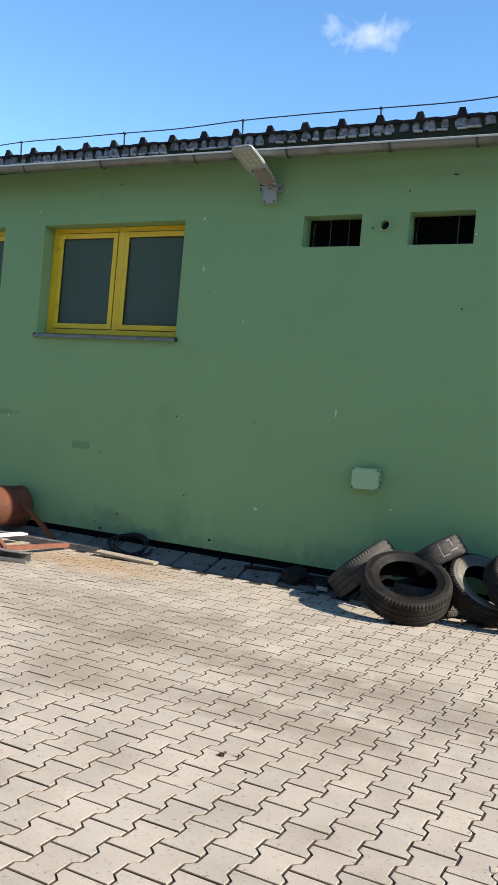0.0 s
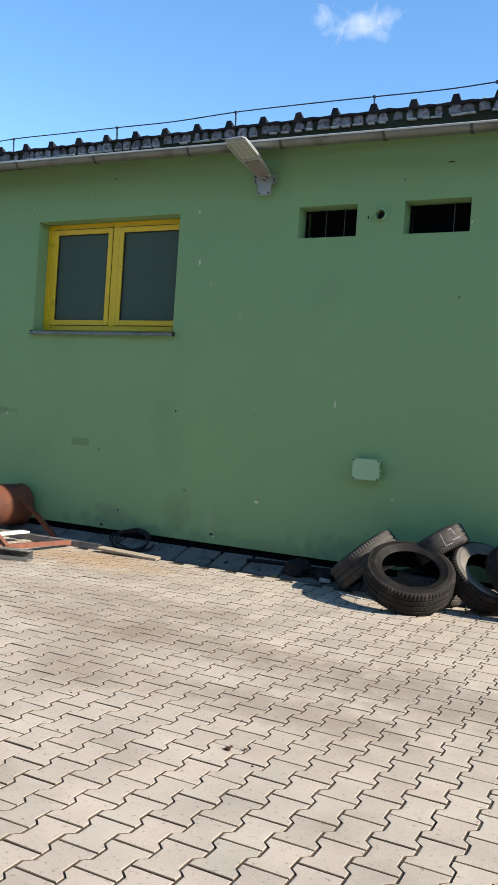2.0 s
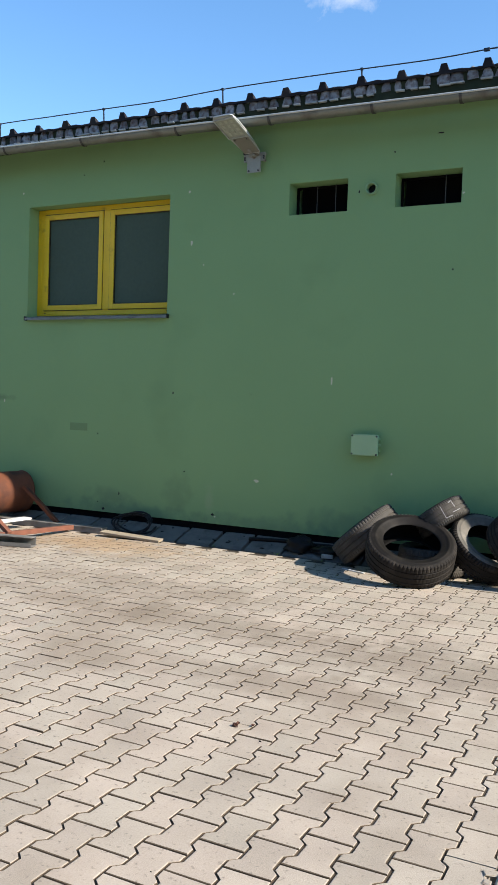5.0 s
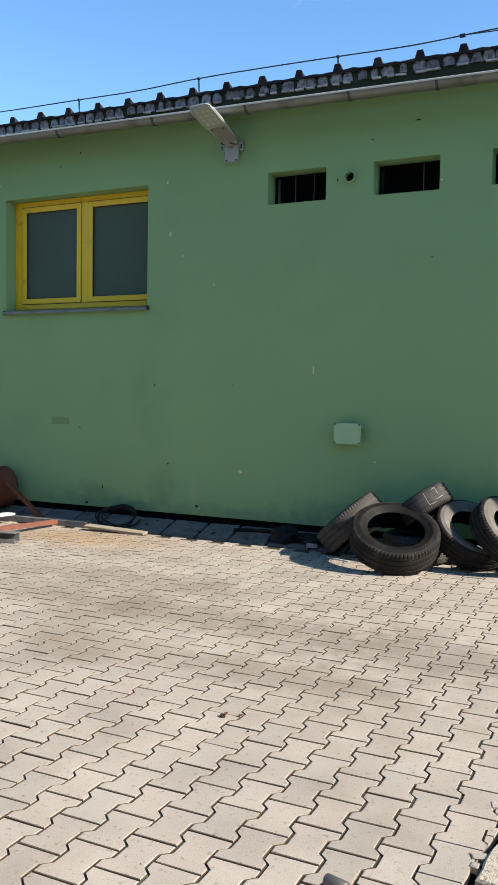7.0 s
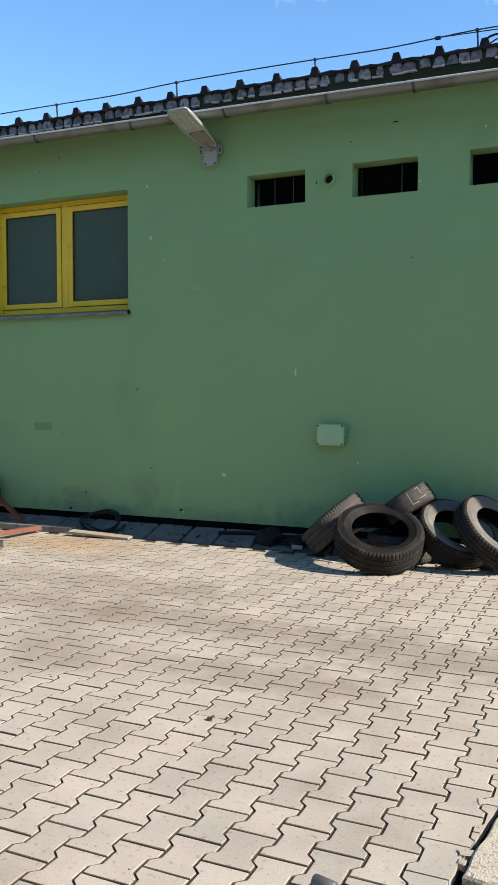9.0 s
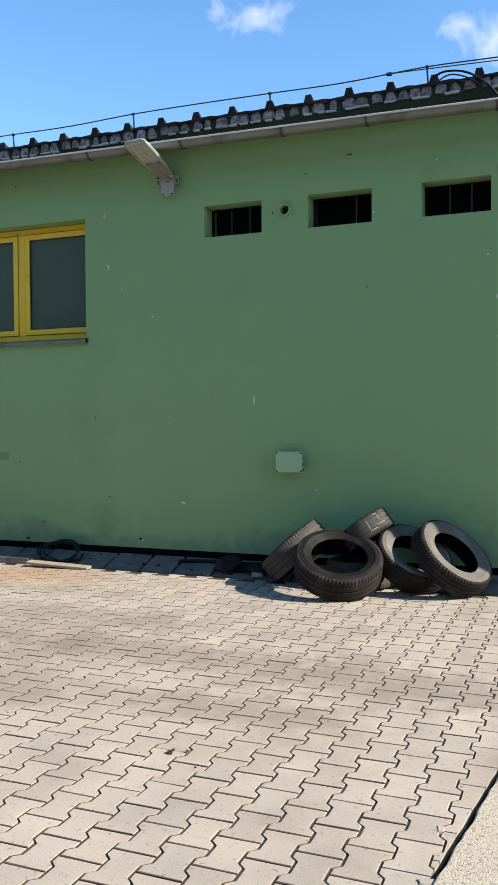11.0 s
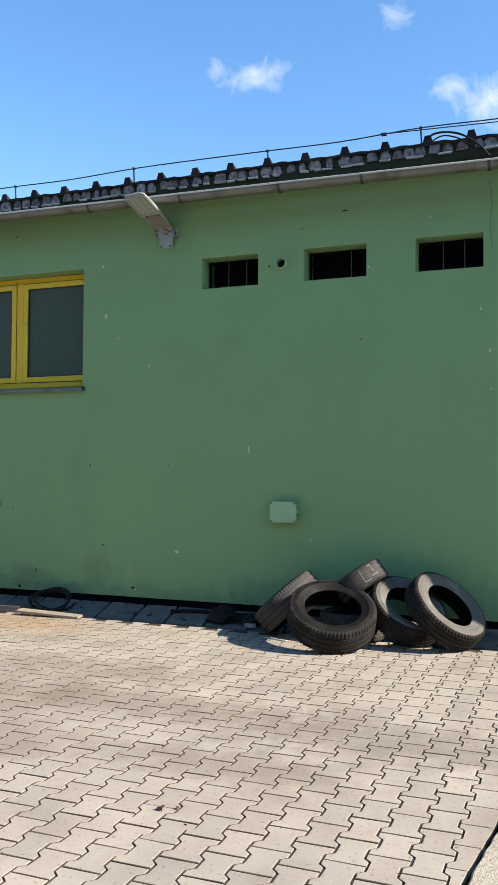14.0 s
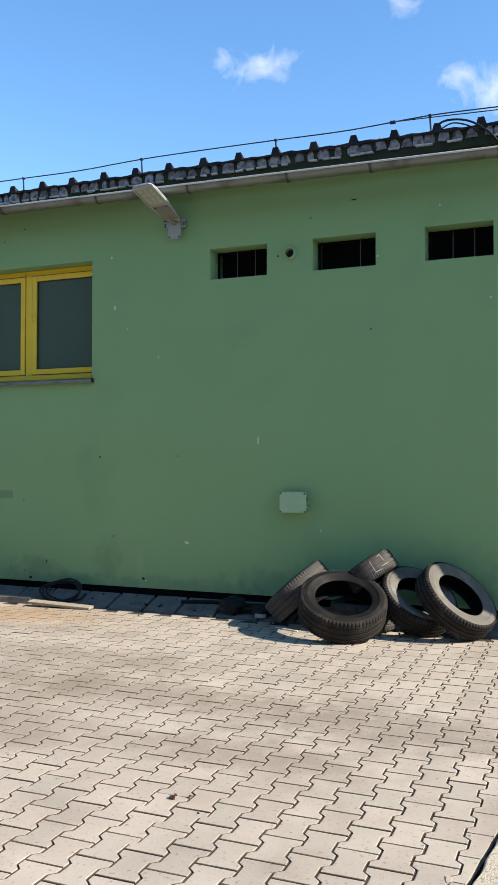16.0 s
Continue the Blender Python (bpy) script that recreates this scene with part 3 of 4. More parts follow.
shapes = [closure(0.090, 0.104, 0.10), closure(0.112, 0.098, 0.14), closure(0.076, 0.098, 0.08), closure(0.098, 0.084, 0.16), closure(0.062, 0.090, 0.12)]
strips = []
for wdt in (0.09, 0.115, 0.06, 0.075):
    bm = box((-wdt / 2, -0.008, 0), (wdt / 2, 0.02, 0.012), 0.003)
    for v in bm.verts:
        v.co.z += random.uniform(-0.003, 0.003)
    strips.append(mesh_of("mortar_strip", bm, M_STRIP))
x = -8.6
while x < 0.6:
    ob = new("closure_tile", random.choice(shapes))
    ob.parent = roof
    ob.matrix_basis = pose(x, -0.243 + random.uniform(-0.006, 0.006), 4.036 + random.uniform(-0.004, 0.004), 0, random.uniform(-5, 5), random.uniform(-8, 8))
    if random.random() < 0.8:
        ob = new("mortar_strip", random.choice(strips))
        ob.parent = roof
        ob.matrix_basis = pose(x + random.uniform(-0.02, 0.03), -0.258 + random.uniform(-0.006, 0.004), 4.020 + random.uniform(-0.003, 0.003), 0, random.uniform(-2, 2), 0)
    x += random.uniform(0.088, 0.14)

# ---- gutter ----
gutter = thing("gutter", "grey galvanised half-round eaves gutter with straps", "gutter")
GY, GR = -0.325, 0.062


def gutter_z(x):
    return 3.915 + 0.015 * (-x - 2.9)


def trough(x0, x1):
    bm = bmesh.new()
    sec = []
    for r in (GR, GR - 0.004):
        sec.append([(GY + r * math.cos(math.pi + math.pi * k / 16), r * math.sin(math.pi + math.pi * k / 16)) for k in range(17)])
    outer, inner = sec
    prof = outer + inner[::-1]
    ends = []
    for xx in (x0, x1):
        ends.append([bm.verts.new((xx, y, gutter_z(xx) + z)) for y, z in prof])
    a, b = ends
    for i in range(len(prof)):
        j = (i + 1) % len(prof)
        bm.faces.new((a[i], a[j], b[j], b[i]))
    return bm


joints = [X0, -8.4, -5.44, -3.36, -0.62, 2.4, X1]
for a, b in zip(joints, joints[1:]):
    part("trough", trough(a + 0.001, b - 0.001), M_ZINC, gutter, smooth=True)
# lip in paler zinc than the trough: its bright highlight put into the colour
part("rolled_lip", tube([(X0, GY - GR, gutter_z(X0)), (X1, GY - GR, gutter_z(X1))], 0.009, 10), M_LIP, gutter, smooth=True)
part("back_lip", tube([(X0, GY + GR, gutter_z(X0) + 0.006), (X1, GY + GR, gutter_z(X1) + 0.006)], 0.005, 8), M_ZINC, gutter, smooth=True)
for bx in (-8.4, -7.45, -6.45, -5.44, -4.33, -3.36, -2.40, -1.66, -0.62, 0.35):
    bm = bmesh.new()
    wdt = 0.012
    rows = []
    for k in range(15):
        a = math.pi + math.pi * k / 14 * 1.0
        for dx in (-wdt, wdt):
            rows.append(bm.verts.new((bx + dx, GY + (GR + 0.004) * math.cos(a), gutter_z(bx) + (GR + 0.004) * math.sin(a))))
    for k in range(14):
        bm.faces.new((rows[2 * k], rows[2 * k + 1], rows[2 * k + 3], rows[2 * k + 2]))
    geo = bmesh.ops.extrude_face_region(bm, geom=list(bm.faces))
    for g_ in geo["geom"]:
        if isinstance(g_, bmesh.types.BMVert):
            g_.co.z -= 0.004
    part("strap", bm, M_ZINC_DARK, gutter)

# ---- lightning conductor ----
cond = thing("lightning_conductor", "thin dark conductor wire on short posts above the eaves", "lightning conductor")
PY = 0.06
post_x = [-8.36, -6.93, -5.50, -4.08, -2.66, -1.235, 0.2, 1.63]
wire_pts = []
for i, px in enumerate(post_x):
    top = 4.385 + (0.012 if i % 2 else 0.0)
    bm = tube([(px + 0.012, PY, roof_z(PY)), (px, PY, top - 0.02), (px, PY, top + 0.006)], 0.008, 8)
    add_box(bm, (px - 0.012, PY - 0.012, top - 0.012), (px + 0.012, PY + 0.012, top + 0.010), 0.003)
    part("post", bm, M_WIRE, cond)
    wire_pts += [(px, PY, top), (px + 0.7, PY, top - 0.012 + random.uniform(-0.008, 0.012))]
part("wire", tube(curve_points(wire_pts, 5), 0.0055, 6), M_WIRE, cond)
for cx_ in (-1.56,):
    part("clamp", box((cx_ - 0.025, PY - 0.012, 4.372), (cx_ + 0.025, PY + 0.012, 4.398), 0.004), M_WIRE, cond)
part("second_wire", tube(curve_points([(-1.56, PY, 4.388), (-1.235, PY - 0.01, 4.375), (-0.6, PY - 0.01, 4.352), (0.3, PY, 4.33), (1.5, PY, 4.30)], 5), 0.0045, 6), M_WIRE, cond)

cab = thing("roof_cable", "black cable drooping from the roof into the gutter", "cable")
part("cable", tube(curve_points([(-1.20, -0.05, 4.17), (-1.10, -0.26, 4.185), (-0.98, -0.30, 4.185), (-0.84, -0.315, 4.14), (-0.70, -0.33, 4.03), (-0.62, -0.33, 3.93)], 6), 0.009, 8), M_CABLE, cab, smooth=True)
part("cable", tube(curve_points([(-1.18, -0.08, 4.165), (-1.02, -0.27, 4.165), (-0.90, -0.31, 4.13), (-0.78, -0.33, 4.05), (-0.66, -0.33, 3.92)], 6), 0.006, 8), M_CABLE, cab, smooth=True)

# ---- lamp ----
lamp = thing("wall_lamp", "grey aluminium street lamp head on a wall bracket, unlit", "lamp", pose(0, 0, -0.02))
bp = part("bracket_plate", box((-3.722, -0.062, 3.548), (-3.580, -0.054, 3.715), 0.004), M_BRACKET, lamp)
part("wall_bracket", box((-3.765, -0.052, 3.655), (-3.540, -0.040, 3.735), 0.003), M_BRACKET, lamp)
for zz in (3.665, 3.725):
    part("spacer", box((-3.755, -0.041, zz - 0.008), (-3.735, 0.0, zz + 0.008), 0.002), M_ALU_DARK, lamp)
    part("spacer", box((-3.570, -0.041, zz - 0.008), (-3.550, 0.0, zz + 0.008), 0.002), M_ALU_DARK, lamp)
for bx, bz in ((-3.70, 3.565), (-3.602, 3.565), (-3.752, 3.695), (-3.553, 3.695), (-3.752, 3.675), (-3.553, 3.675)):
    bm = bmesh.new()
    bmesh.ops.create_cone(bm, cap_ends=True, segments=6, radius1=0.008, radius2=0.008, depth=0.01, matrix=pose(bx, -0.066 if bz < 3.6 else -0.056, bz, 90))
    part("bolt", bm, M_BOLT, bp)
part("spigot", tube([(-3.652, -0.058, 3.690), (-3.654, -0.10, 3.712), (-3.660, -0.17, 3.738)], 0.017, 14), M_ALU_DARK, lamp, smooth=True)
part("tilt_plate", box((-3.690, -0.120, 3.690), (-3.620, -0.060, 3.700), 0.003), M_BRACKET, lamp)
part("clamp_slot", box((-3.750, -0.095, 3.712), (-3.690, -0.075, 3.730), 0.004), M_BOLT, lamp)
LM = look((-3.640, -0.085, 3.708), (-3.712, -0.62, 3.91))
# local frame: -z runs along the head, x across, y up


def head_shell():
    bm = bmesh.new()
    rows = []
    for d, w, h in ((0.0, 0.060, 0.020), (0.025, 0.080, 0.034), (0.14, 0.098, 0.040), (0.30, 0.118, 0.036), (0.47, 0.122, 0.030), (0.54, 0.114, 0.024), (0.565, 0.09, 0.014)):
        ring = []
        for px, py in ((-1, 0), (-1, 0.35), (-0.82, 0.8), (-0.4, 1), (0.4, 1), (0.82, 0.8), (1, 0.35), (1, 0)):
            ring.append(bm.verts.new((px * w, py * h, -d)))
        rows.append(ring)
    for a, b in zip(rows, rows[1:]):
        for k in range(8):
            bm.faces.new((a[k], a[(k + 1) % 8], b[(k + 1) % 8], b[k]))
    bm.faces.new(rows[0])
    bm.faces.new(rows[-1])
    bmesh.ops.transform(bm, matrix=LM, verts=bm.verts)
    return bm


head = part("lamp_head", head_shell(), M_ALU, lamp, "pale grey cast housing")
part("gear_cover", box((-0.085, -0.006, -0.25), (0.085, 0.002, -0.035), 0.004, LM), M_ALU_DARK, head, "grey cover plate")
part("rim", frame_bars(-0.116, 0.116, -0.535, -0.262, 0.016, -0.012, 0.004, 0.003), M_ALU, head).data.transform(LM)
lens = part("lens", box((-0.100, -0.005, -0.520), (0.100, 0.001, -0.278), 0.003, LM), M_LENS, head, "clear lens over rows of light chips")
for a in range(3):
    for b in range(4):
        part("led_chip", box((-0.072 + a * 0.058, -0.008, -0.50 + b * 0.055), (-0.044 + a * 0.058, -0.0045, -0.468 + b * 0.055), 0.0, LM), M_LED, lens)
for sx in (-0.065, 0.065):
    bm = bmesh.new()
    bmesh.ops.create_cone(bm, cap_ends=True, segments=8, radius1=0.007, radius2=0.007, depth=0.006, matrix=LM @ pose(sx, -0.008, -0.235, 90))
    part("screw", bm, M_BOLT, head)
part("clamp", box((-0.045, -0.0028, -0.02), (0.045, 0.004, 0.025), 0.006, LM), M_ALU_DARK, head)

# ---- junction box ----
jb = thing("junction_box", "green painted electrical junction box on the wall", "junction box", pose(0.033, 0, 0.010))
# body in darker green than the box paint: shade behind the lid in its colour
part("body", box((-2.592, -0.064, 0.932), (-2.362, 0.0, 1.098), 0.006), M_PATCH_SHADE, jb)
# near-black rim drawn for the shadow outline of the lid
part("seal", box((-2.596, -0.070, 0.927), (-2.358, -0.063, 1.103), 0.002), M_HOLE, jb, "near-black rim painted as the shade round the lid")
part("lid", box((-2.602, -0.092, 0.921), (-2.352, -0.069, 1.109), 0.008), M_LID, jb, "paler green lid")
for sx in (-2.590, -2.364):
    for sz in (0.934, 1.096):
        bm = bmesh.new()
        bmesh.ops.create_cone(bm, cap_ends=True, segments=10, radius1=0.009, radius2=0.008, depth=0.006, matrix=pose(sx, -0.0935, sz, 90))
        part("screw", bm, M_BOLT, jb)
for gz in (0.965, 1.018, 1.07):
    bm = bmesh.new()
    bmesh.ops.create_cone(bm, cap_ends=True, segments=14, radius1=0.017, radius2=0.013, depth=0.016, matrix=pose(-2.355, -0.034, gz, 0, 90))
    part("cable_gland", bm, M_BOX, jb)
for gx in (-2.54, -2.475, -2.41):
    bm = bmesh.new()
    bmesh.ops.create_cone(bm, cap_ends=True, segments=14, radius1=0.017, radius2=0.013, depth=0.016, matrix=pose(gx, -0.034, 1.105))
    part("cable_gland", bm, M_BOX, jb)

# small fitting on the wall past the last vent
fit_ = thing("wall_fitting", "small dark metal fitting on the green wall", "fitting")
part("plate", box((-0.585, -0.012, 3.065), (-0.54, 0.0, 3.11), 0.003), M_ZINC_DARK, fit_)
part("hook", tube(curve_points([(-0.562, -0.01, 3.09), (-0.562, -0.05, 3.085), (-0.562, -0.06, 3.11)], 4), 0.007, 8), M_ZINC_DARK, fit_)


# ---- ground ----
SLAB_A, SLAB_B = Vector((-0.432, -4.85)), Vector((-0.255, -3.45))   # left edge of the concrete slab
def slab_x(y):
    return SLAB_A.x + (y - SLAB_A.y) * (SLAB_B.x - SLAB_A.x) / (SLAB_B.y - SLAB_A.y)


bm = bmesh.new()
bmesh.ops.create_grid(bm, x_segments=8, y_segments=8, size=900)
bmesh.ops.translate(bm, verts=bm.verts, vec=(0, 0, -0.09))
tagged(part("ground", bm, M_EARTH, None), "bare pale brown yard earth", "ground", kind="structure")

# apron of sloping concrete slabs along the wall
apron = thing("apron_pavement", "strip of worn grey concrete slabs sloping from the wall", "apron", kind="structure")
x = -9.0
while x < 2.0:
    ln = random.uniform(0.33, 0.42)
    bm = bmesh.new()
    g = 0.010
    j = [random.uniform(-0.008, 0.008) for _ in range(8)]
    prof = [(-0.03, 0.108), (-0.30 + j[0], 0.018 + j[1] * 0.5), (-0.325 + j[2], 0.002), (-0.325 + j[2], -0.06), (-0.03, -0.06)]
    a = [bm.verts.new((x + g + j[3], yy, zz + j[4] * 0.4)) for yy, zz in prof]
    b = [bm.verts.new((x + ln - g + j[5], yy, zz + j[6] * 0.4)) for yy, zz in prof]
    for i in range(5):
        bm.faces.new((a[i], a[(i + 1) % 5], b[(i + 1) % 5], b[i]))
    bm.faces.new(a)
    bm.faces.new(b)
    bmesh.ops.bevel(bm, geom=list(bm.edges), offset=0.005, segments=1, affect="EDGES")
    part("slab", bm, M_APRON, apron)
    x += ln
part("bed", box((-9.0, -0.32, -0.09), (2.0, -0.02, -0.01)), M_SAND, apron, "dark earth under the slabs")

# washed concrete slab with its end face
slab = thing("concrete_slab", "pale exposed-aggregate concrete slab set in the paving", "slab", kind="structure")
bm = bmesh.new()
out = [(SLAB_A.x + 0.022, SLAB_A.y), (SLAB_B.x + 0.022, SLAB_B.y), (2.6, SLAB_B.y - 0.3), (2.6, SLAB_A.y - 0.25)]
dense = []
for (ax, ay), (bx, by) in zip(out, out[1:] + out[:1]):
    n = max(2, int(math.hypot(bx - ax, by - ay) / 0.06))
    for k in range(n):
        t = k / n
        dense.append((ax + (bx - ax) * t + random.uniform(-0.006, 0.006), ay + (by - ay) * t + random.uniform(-0.006, 0.006)))
top = [bm.verts.new((px + (0.008 if px < 0 else 0), py + 0.004, 0.014)) for px, py in dense]
rim = [bm.verts.new((px, py, 0.006)) for px, py in dense]
low = [bm.verts.new((px, py, -0.12)) for px, py in dense]
bm.faces.new(top)
for k in range(len(dense)):
    j = (k + 1) % len(dense)
    bm.faces.new((top[k], top[j], rim[j], rim[k]))
    bm.faces.new((rim[k], rim[j], low[j], low[k]))
part("slab_body", bm, M_SLAB, slab)

# ---- tyres ----
def revolve(profile, n, tweak=None):
    """A closed or open profile of (radius, height) turned about z."""
    bm = bmesh.new()
    rings = []
    for k in range(n):
        a = 2 * math.pi * k / n
        ring = []
        for i, (r, h) in enumerate(profile):
            rr, hh = (r, h) if tweak is None else tweak(i, k, r, h)
            ring.append(bm.verts.new((rr * math.cos(a), rr * math.sin(a), hh)))
        rings.append(ring)
    for k in range(n):
        p, q = rings[k], rings[(k + 1) % n]
        for i in range(len(profile) - 1):
            bm.faces.new((p[i], p[i + 1], q[i + 1], q[i]))
    return bm


def tyre(label, m, R, W, rim_r, m_side, m_tread, lug=0.006, seed=1):
    t = thing("tyre", label, "tyre", m, group="old tyres by the wall")
    h = W / 2
    gd = 0.007                                   # groove depth
    tw = W * 0.40                                # half tread width
    prof = [(R - 0.030, -h * 0.93), (R - 0.012, -h * 0.88), (R - 0.004, -tw)]
    for c in (-0.5, 0.0, 0.5):
        gx = c * tw * 1.1
        prof += [(R, gx - 0.007), (R - gd, gx - 0.004), (R - gd, gx + 0.004), (R, gx + 0.007)]
    prof += [(R - 0.004, tw), (R - 0.012, h * 0.88), (R - 0.030, h * 0.93)]
    last = len(prof) - 1
    N = 216

    def notch(i, k, r, hh):
        cut = (k % 3 == 0)
        if i in (1, 2, last - 1, last - 2) and cut:
            return r - lug * 1.3, hh
        if 3 <= i <= last - 3 and (k % 3 == (i // 4) % 3) and r > R - 0.003:
            return r - 0.0012, hh
        return r, hh

    part("tread", revolve(prof, N, notch), m_tread, t, "worn grooved tread")
    for s in (-1, 1):
        side = [(R - 0.030, h * 0.93 * s), (R - 0.045, h * 0.985 * s), (R - 0.050, h * 0.97 * s), (R * 0.86 - 0.006, h * 1.0 * s), (R * 0.79, h * 0.985 * s), (R * 0.785, h * 0.96 * s), (R * 0.74, h * 0.93 * s), (rim_r + 0.018, h * 0.80 * s), (rim_r + 0.006, h * 0.78 * s), (rim_r, h * 0.70 * s)]
        part("sidewall", revolve(side, 72), m_side, t, smooth=True)
    liner = [(rim_r, h * 0.70), (rim_r + 0.006, h * 0.64), (rim_r + 0.03, h * 0.70), (R * 0.80, h * 0.84), (R - 0.035, h * 0.80), (R - 0.022, h * 0.45), (R - 0.018, 0.0)]
    liner += [(r, -z) for r, z in liner[-2::-1]]
    part("inner_liner", revolve(liner, 72), M_LINER, t, "smooth black inner liner", smooth=True)
    return t


def tyre_pose(c, n, spin=0):
    """A tyre's pose: centre and the direction of its axis."""
    return Matrix.Translation(c) @ Vector(n).normalized().to_track_quat("Z", "Y").to_matrix().to_4x4() @ pose(0, 0, 0, 0, 0, spin)


tyre("worn black car tyre lying tilted on the paving", tyre_pose((-1.798, -0.758, 0.253), (0.218, -0.434, 0.874)), 0.350, 0.222, 0.222, M_RUBBER, M_TREAD)
tyre("worn black tyre leaning against the wall, tread outward", tyre_pose((-2.290, -0.365, 0.279), (-0.67, -0.05, 0.74), 20), 0.313, 0.212, 0.195, M_RUBBER, M_TREAD_GREY)
P3 = tyre_pose((-1.668, -0.335, 0.476), (-0.60, 0.06, 0.80))
t3 = tyre("worn black tyre with white chalk marks on its tread", P3, 0.228, 0.185, 0.15, M_RUBBER, M_TREAD_GREY)


def chalk(t, m, R, way, strokes):
    """Chalk strokes on a tread round the spot that faces way: (along, across) pairs in metres."""
    w = (m.inverted().to_3x3() @ Vector(way))
    a0 = math.atan2(w.y, w.x)
    for (u0, h0), (u1, h1) in strokes:
        bm = bmesh.new()
        rows = []
        for k in range(9):
            f = k / 8
            u, h = u0 + (u1 - u0) * f, h0 + (h1 - h0) * f
            d = Vector((u1 - u0, h1 - h0)).normalized() * 0.0028
            pair = []
            for sgn in (-1, 1):
                uu, hh = u - d.y * sgn, h + d.x * sgn
                a = a0 + uu / R
                pair.append(bm.verts.new(((R + 0.0012) * math.cos(a), (R + 0.0012) * math.sin(a), hh)))
            rows.append(pair)
        for p, q in zip(rows, rows[1:]):
            bm.faces.new((p[0], p[1], q[1], q[0]))
        part("chalk_mark", bm, M_CHALK, t, "white chalk stroke")


chalk(t3, P3, 0.228, (0.55, -0.80, 0.30), [((-0.055, 0.06), (-0.06, -0.045)), ((-0.06, -0.045), (0.0, -0.05)), ((0.02, 0.055), (0.05, 0.062)), ((0.05, 0.062), (0.055, 0.0)), ((0.015, -0.03), (0.09, -0.028))])
tyre("worn black tyre lying flat under the tilted one", tyre_pose((-1.735, -0.335, 0.120), (0.0, 0.02, 1.0), 15), 0.275, 0.235, 0.17, M_RUBBER, M_TREAD_GREY)
tyre("dusty old tyre propped against the green wall", tyre_pose((-1.287, -0.350, 0.262), (0.46, -0.40, 0.79), 5), 0.325, 0.195, 0.194, M_DUSTY, M_TREAD, 0.011)
tyre("dusty old tyre leaning on the wall, half in sun", tyre_pose((-0.966, -0.396, 0.294), (0.619, -0.304, 0.724), 40), 0.342, 0.180, 0.204, M_DUSTY, M_TREAD, 0.011)

# ---- rusty drum on its frame ----
rig = thing("steel_drum", "rusty brown steel drum on a welded frame", "drum", pose(0, 0, 0))
drum_m = Matrix.Translation((-6.373, -0.06, 0.310)) @ pose(0, 0, 0, 90, 0, -14)
R_D = 0.228
prof = [(0.0, 0.0), (R_D - 0.03, 0.0), (R_D - 0.006, -0.004), (R_D, 0.01), (R_D, 0.02), (R_D - 0.006, 0.03), (R_D - 0.006, 0.86), (R_D, 0.87), (R_D, 0.88), (R_D - 0.03, 0.885), (0.0, 0.885)]
bm = revolve(prof, 48)
bmesh.ops.remove_doubles(bm, verts=bm.verts, dist=1e-5)
bmesh.ops.transform(bm, matrix=drum_m, verts=bm.verts)
part("drum_body", bm, M_RUST, rig, "rust-brown cylindrical shell", smooth=True)


def bar_between(a, b, w, h, mat, name, parent, label="", hollow=False):
    a, b = Vector(a), Vector(b)
    m = look(a, b)
    L = (b - a).length
    if hollow:
        bm = bmesh.new()
        t = 0.008
        add_box(bm, (-w / 2, -h / 2, -L), (w / 2, -h / 2 + t, 0), 0.001, m)
        add_box(bm, (-w / 2, h / 2 - t, -L), (w / 2, h / 2, 0), 0.001, m)
        add_box(bm, (-w / 2, -h / 2 + t, -L), (-w / 2 + t, h / 2 - t, 0), 0.0, m)
        add_box(bm, (w / 2 - t, -h / 2 + t, -L), (w / 2, -h / 2 + t + 0.025, 0), 0.0, m)
    else:
        bm = box((-w / 2, -h / 2, -L), (w / 2, h / 2, 0), 0.004, m)
    return part(name, bm, mat, parent, label)


bar_between((-6.75, -1.75, 0.05), (-5.08, -1.36, 0.05), 0.10, 0.09, M_BEAM, "beam", rig, "grey hollow steel channel", True)
bar_between((-6.50, -0.40, 0.030), (-5.06, -0.33, 0.030), 0.11, 0.06, M_BEAM, "beam", rig, "grey steel beam")
bar_between((-5.46, -1.40, 0.080), (-5.39, -0.43, 0.045), 0.05, 0.045, M_RUST_BAR, "cross_bar", rig, "red-brown cross bar")
bar_between((-5.65, -0.335, 0.05), (-6.15, -0.29, 0.395), 0.045, 0.04, M_RUST, "strut", rig)
bar_between((-5.40, -1.32, 0.09), (-5.86, -1.22, 0.33), 0.045, 0.04, M_RUST_BAR, "strut", rig)
wb = thing("white_board", "dirty white board lying under the drum", "board")
part("board", box((-0.06, -0.42, 0), (0.06, 0.35, 0.02), 0.004, pose(-5.93, -0.86, 0.09, 0, 0, -5)), M_WHITE, wb)
part("block", box((-0.05, -0.06, 0), (0.05, 0.06, 0.1), 0.005, pose(-5.93, -0.9, -0.009, 0, 0, -5)), M_BEAM, wb)

# plank, hose, rubbish
plank = thing("plank", "pale weathered wooden plank on the paving", "plank")
part("board", box((-0.33, -0.05, 0), (0.33, 0.05, 0.024), 0.004, pose(-4.66, -0.440, 0.017, 5, 2.4, 4)), M_WOOD, plank)
hose = thing("hose", "black rubber hose coiled on the concrete strip", "hose")
pts = []
for k in range(40):
    a = 2 * math.pi * k / 13
    rr = 0.19 + 0.03 * math.sin(k * 0.7)
    pts.append((-4.86 + rr * 1.15 * math.cos(a) + 0.002 * k, -0.195 + 0.085 * math.sin(a) + 0.012 * math.sin(k * 1.3), 0.118 + 0.45 * rr * math.sin(a) + 0.012 * math.cos(k * 0.9)))
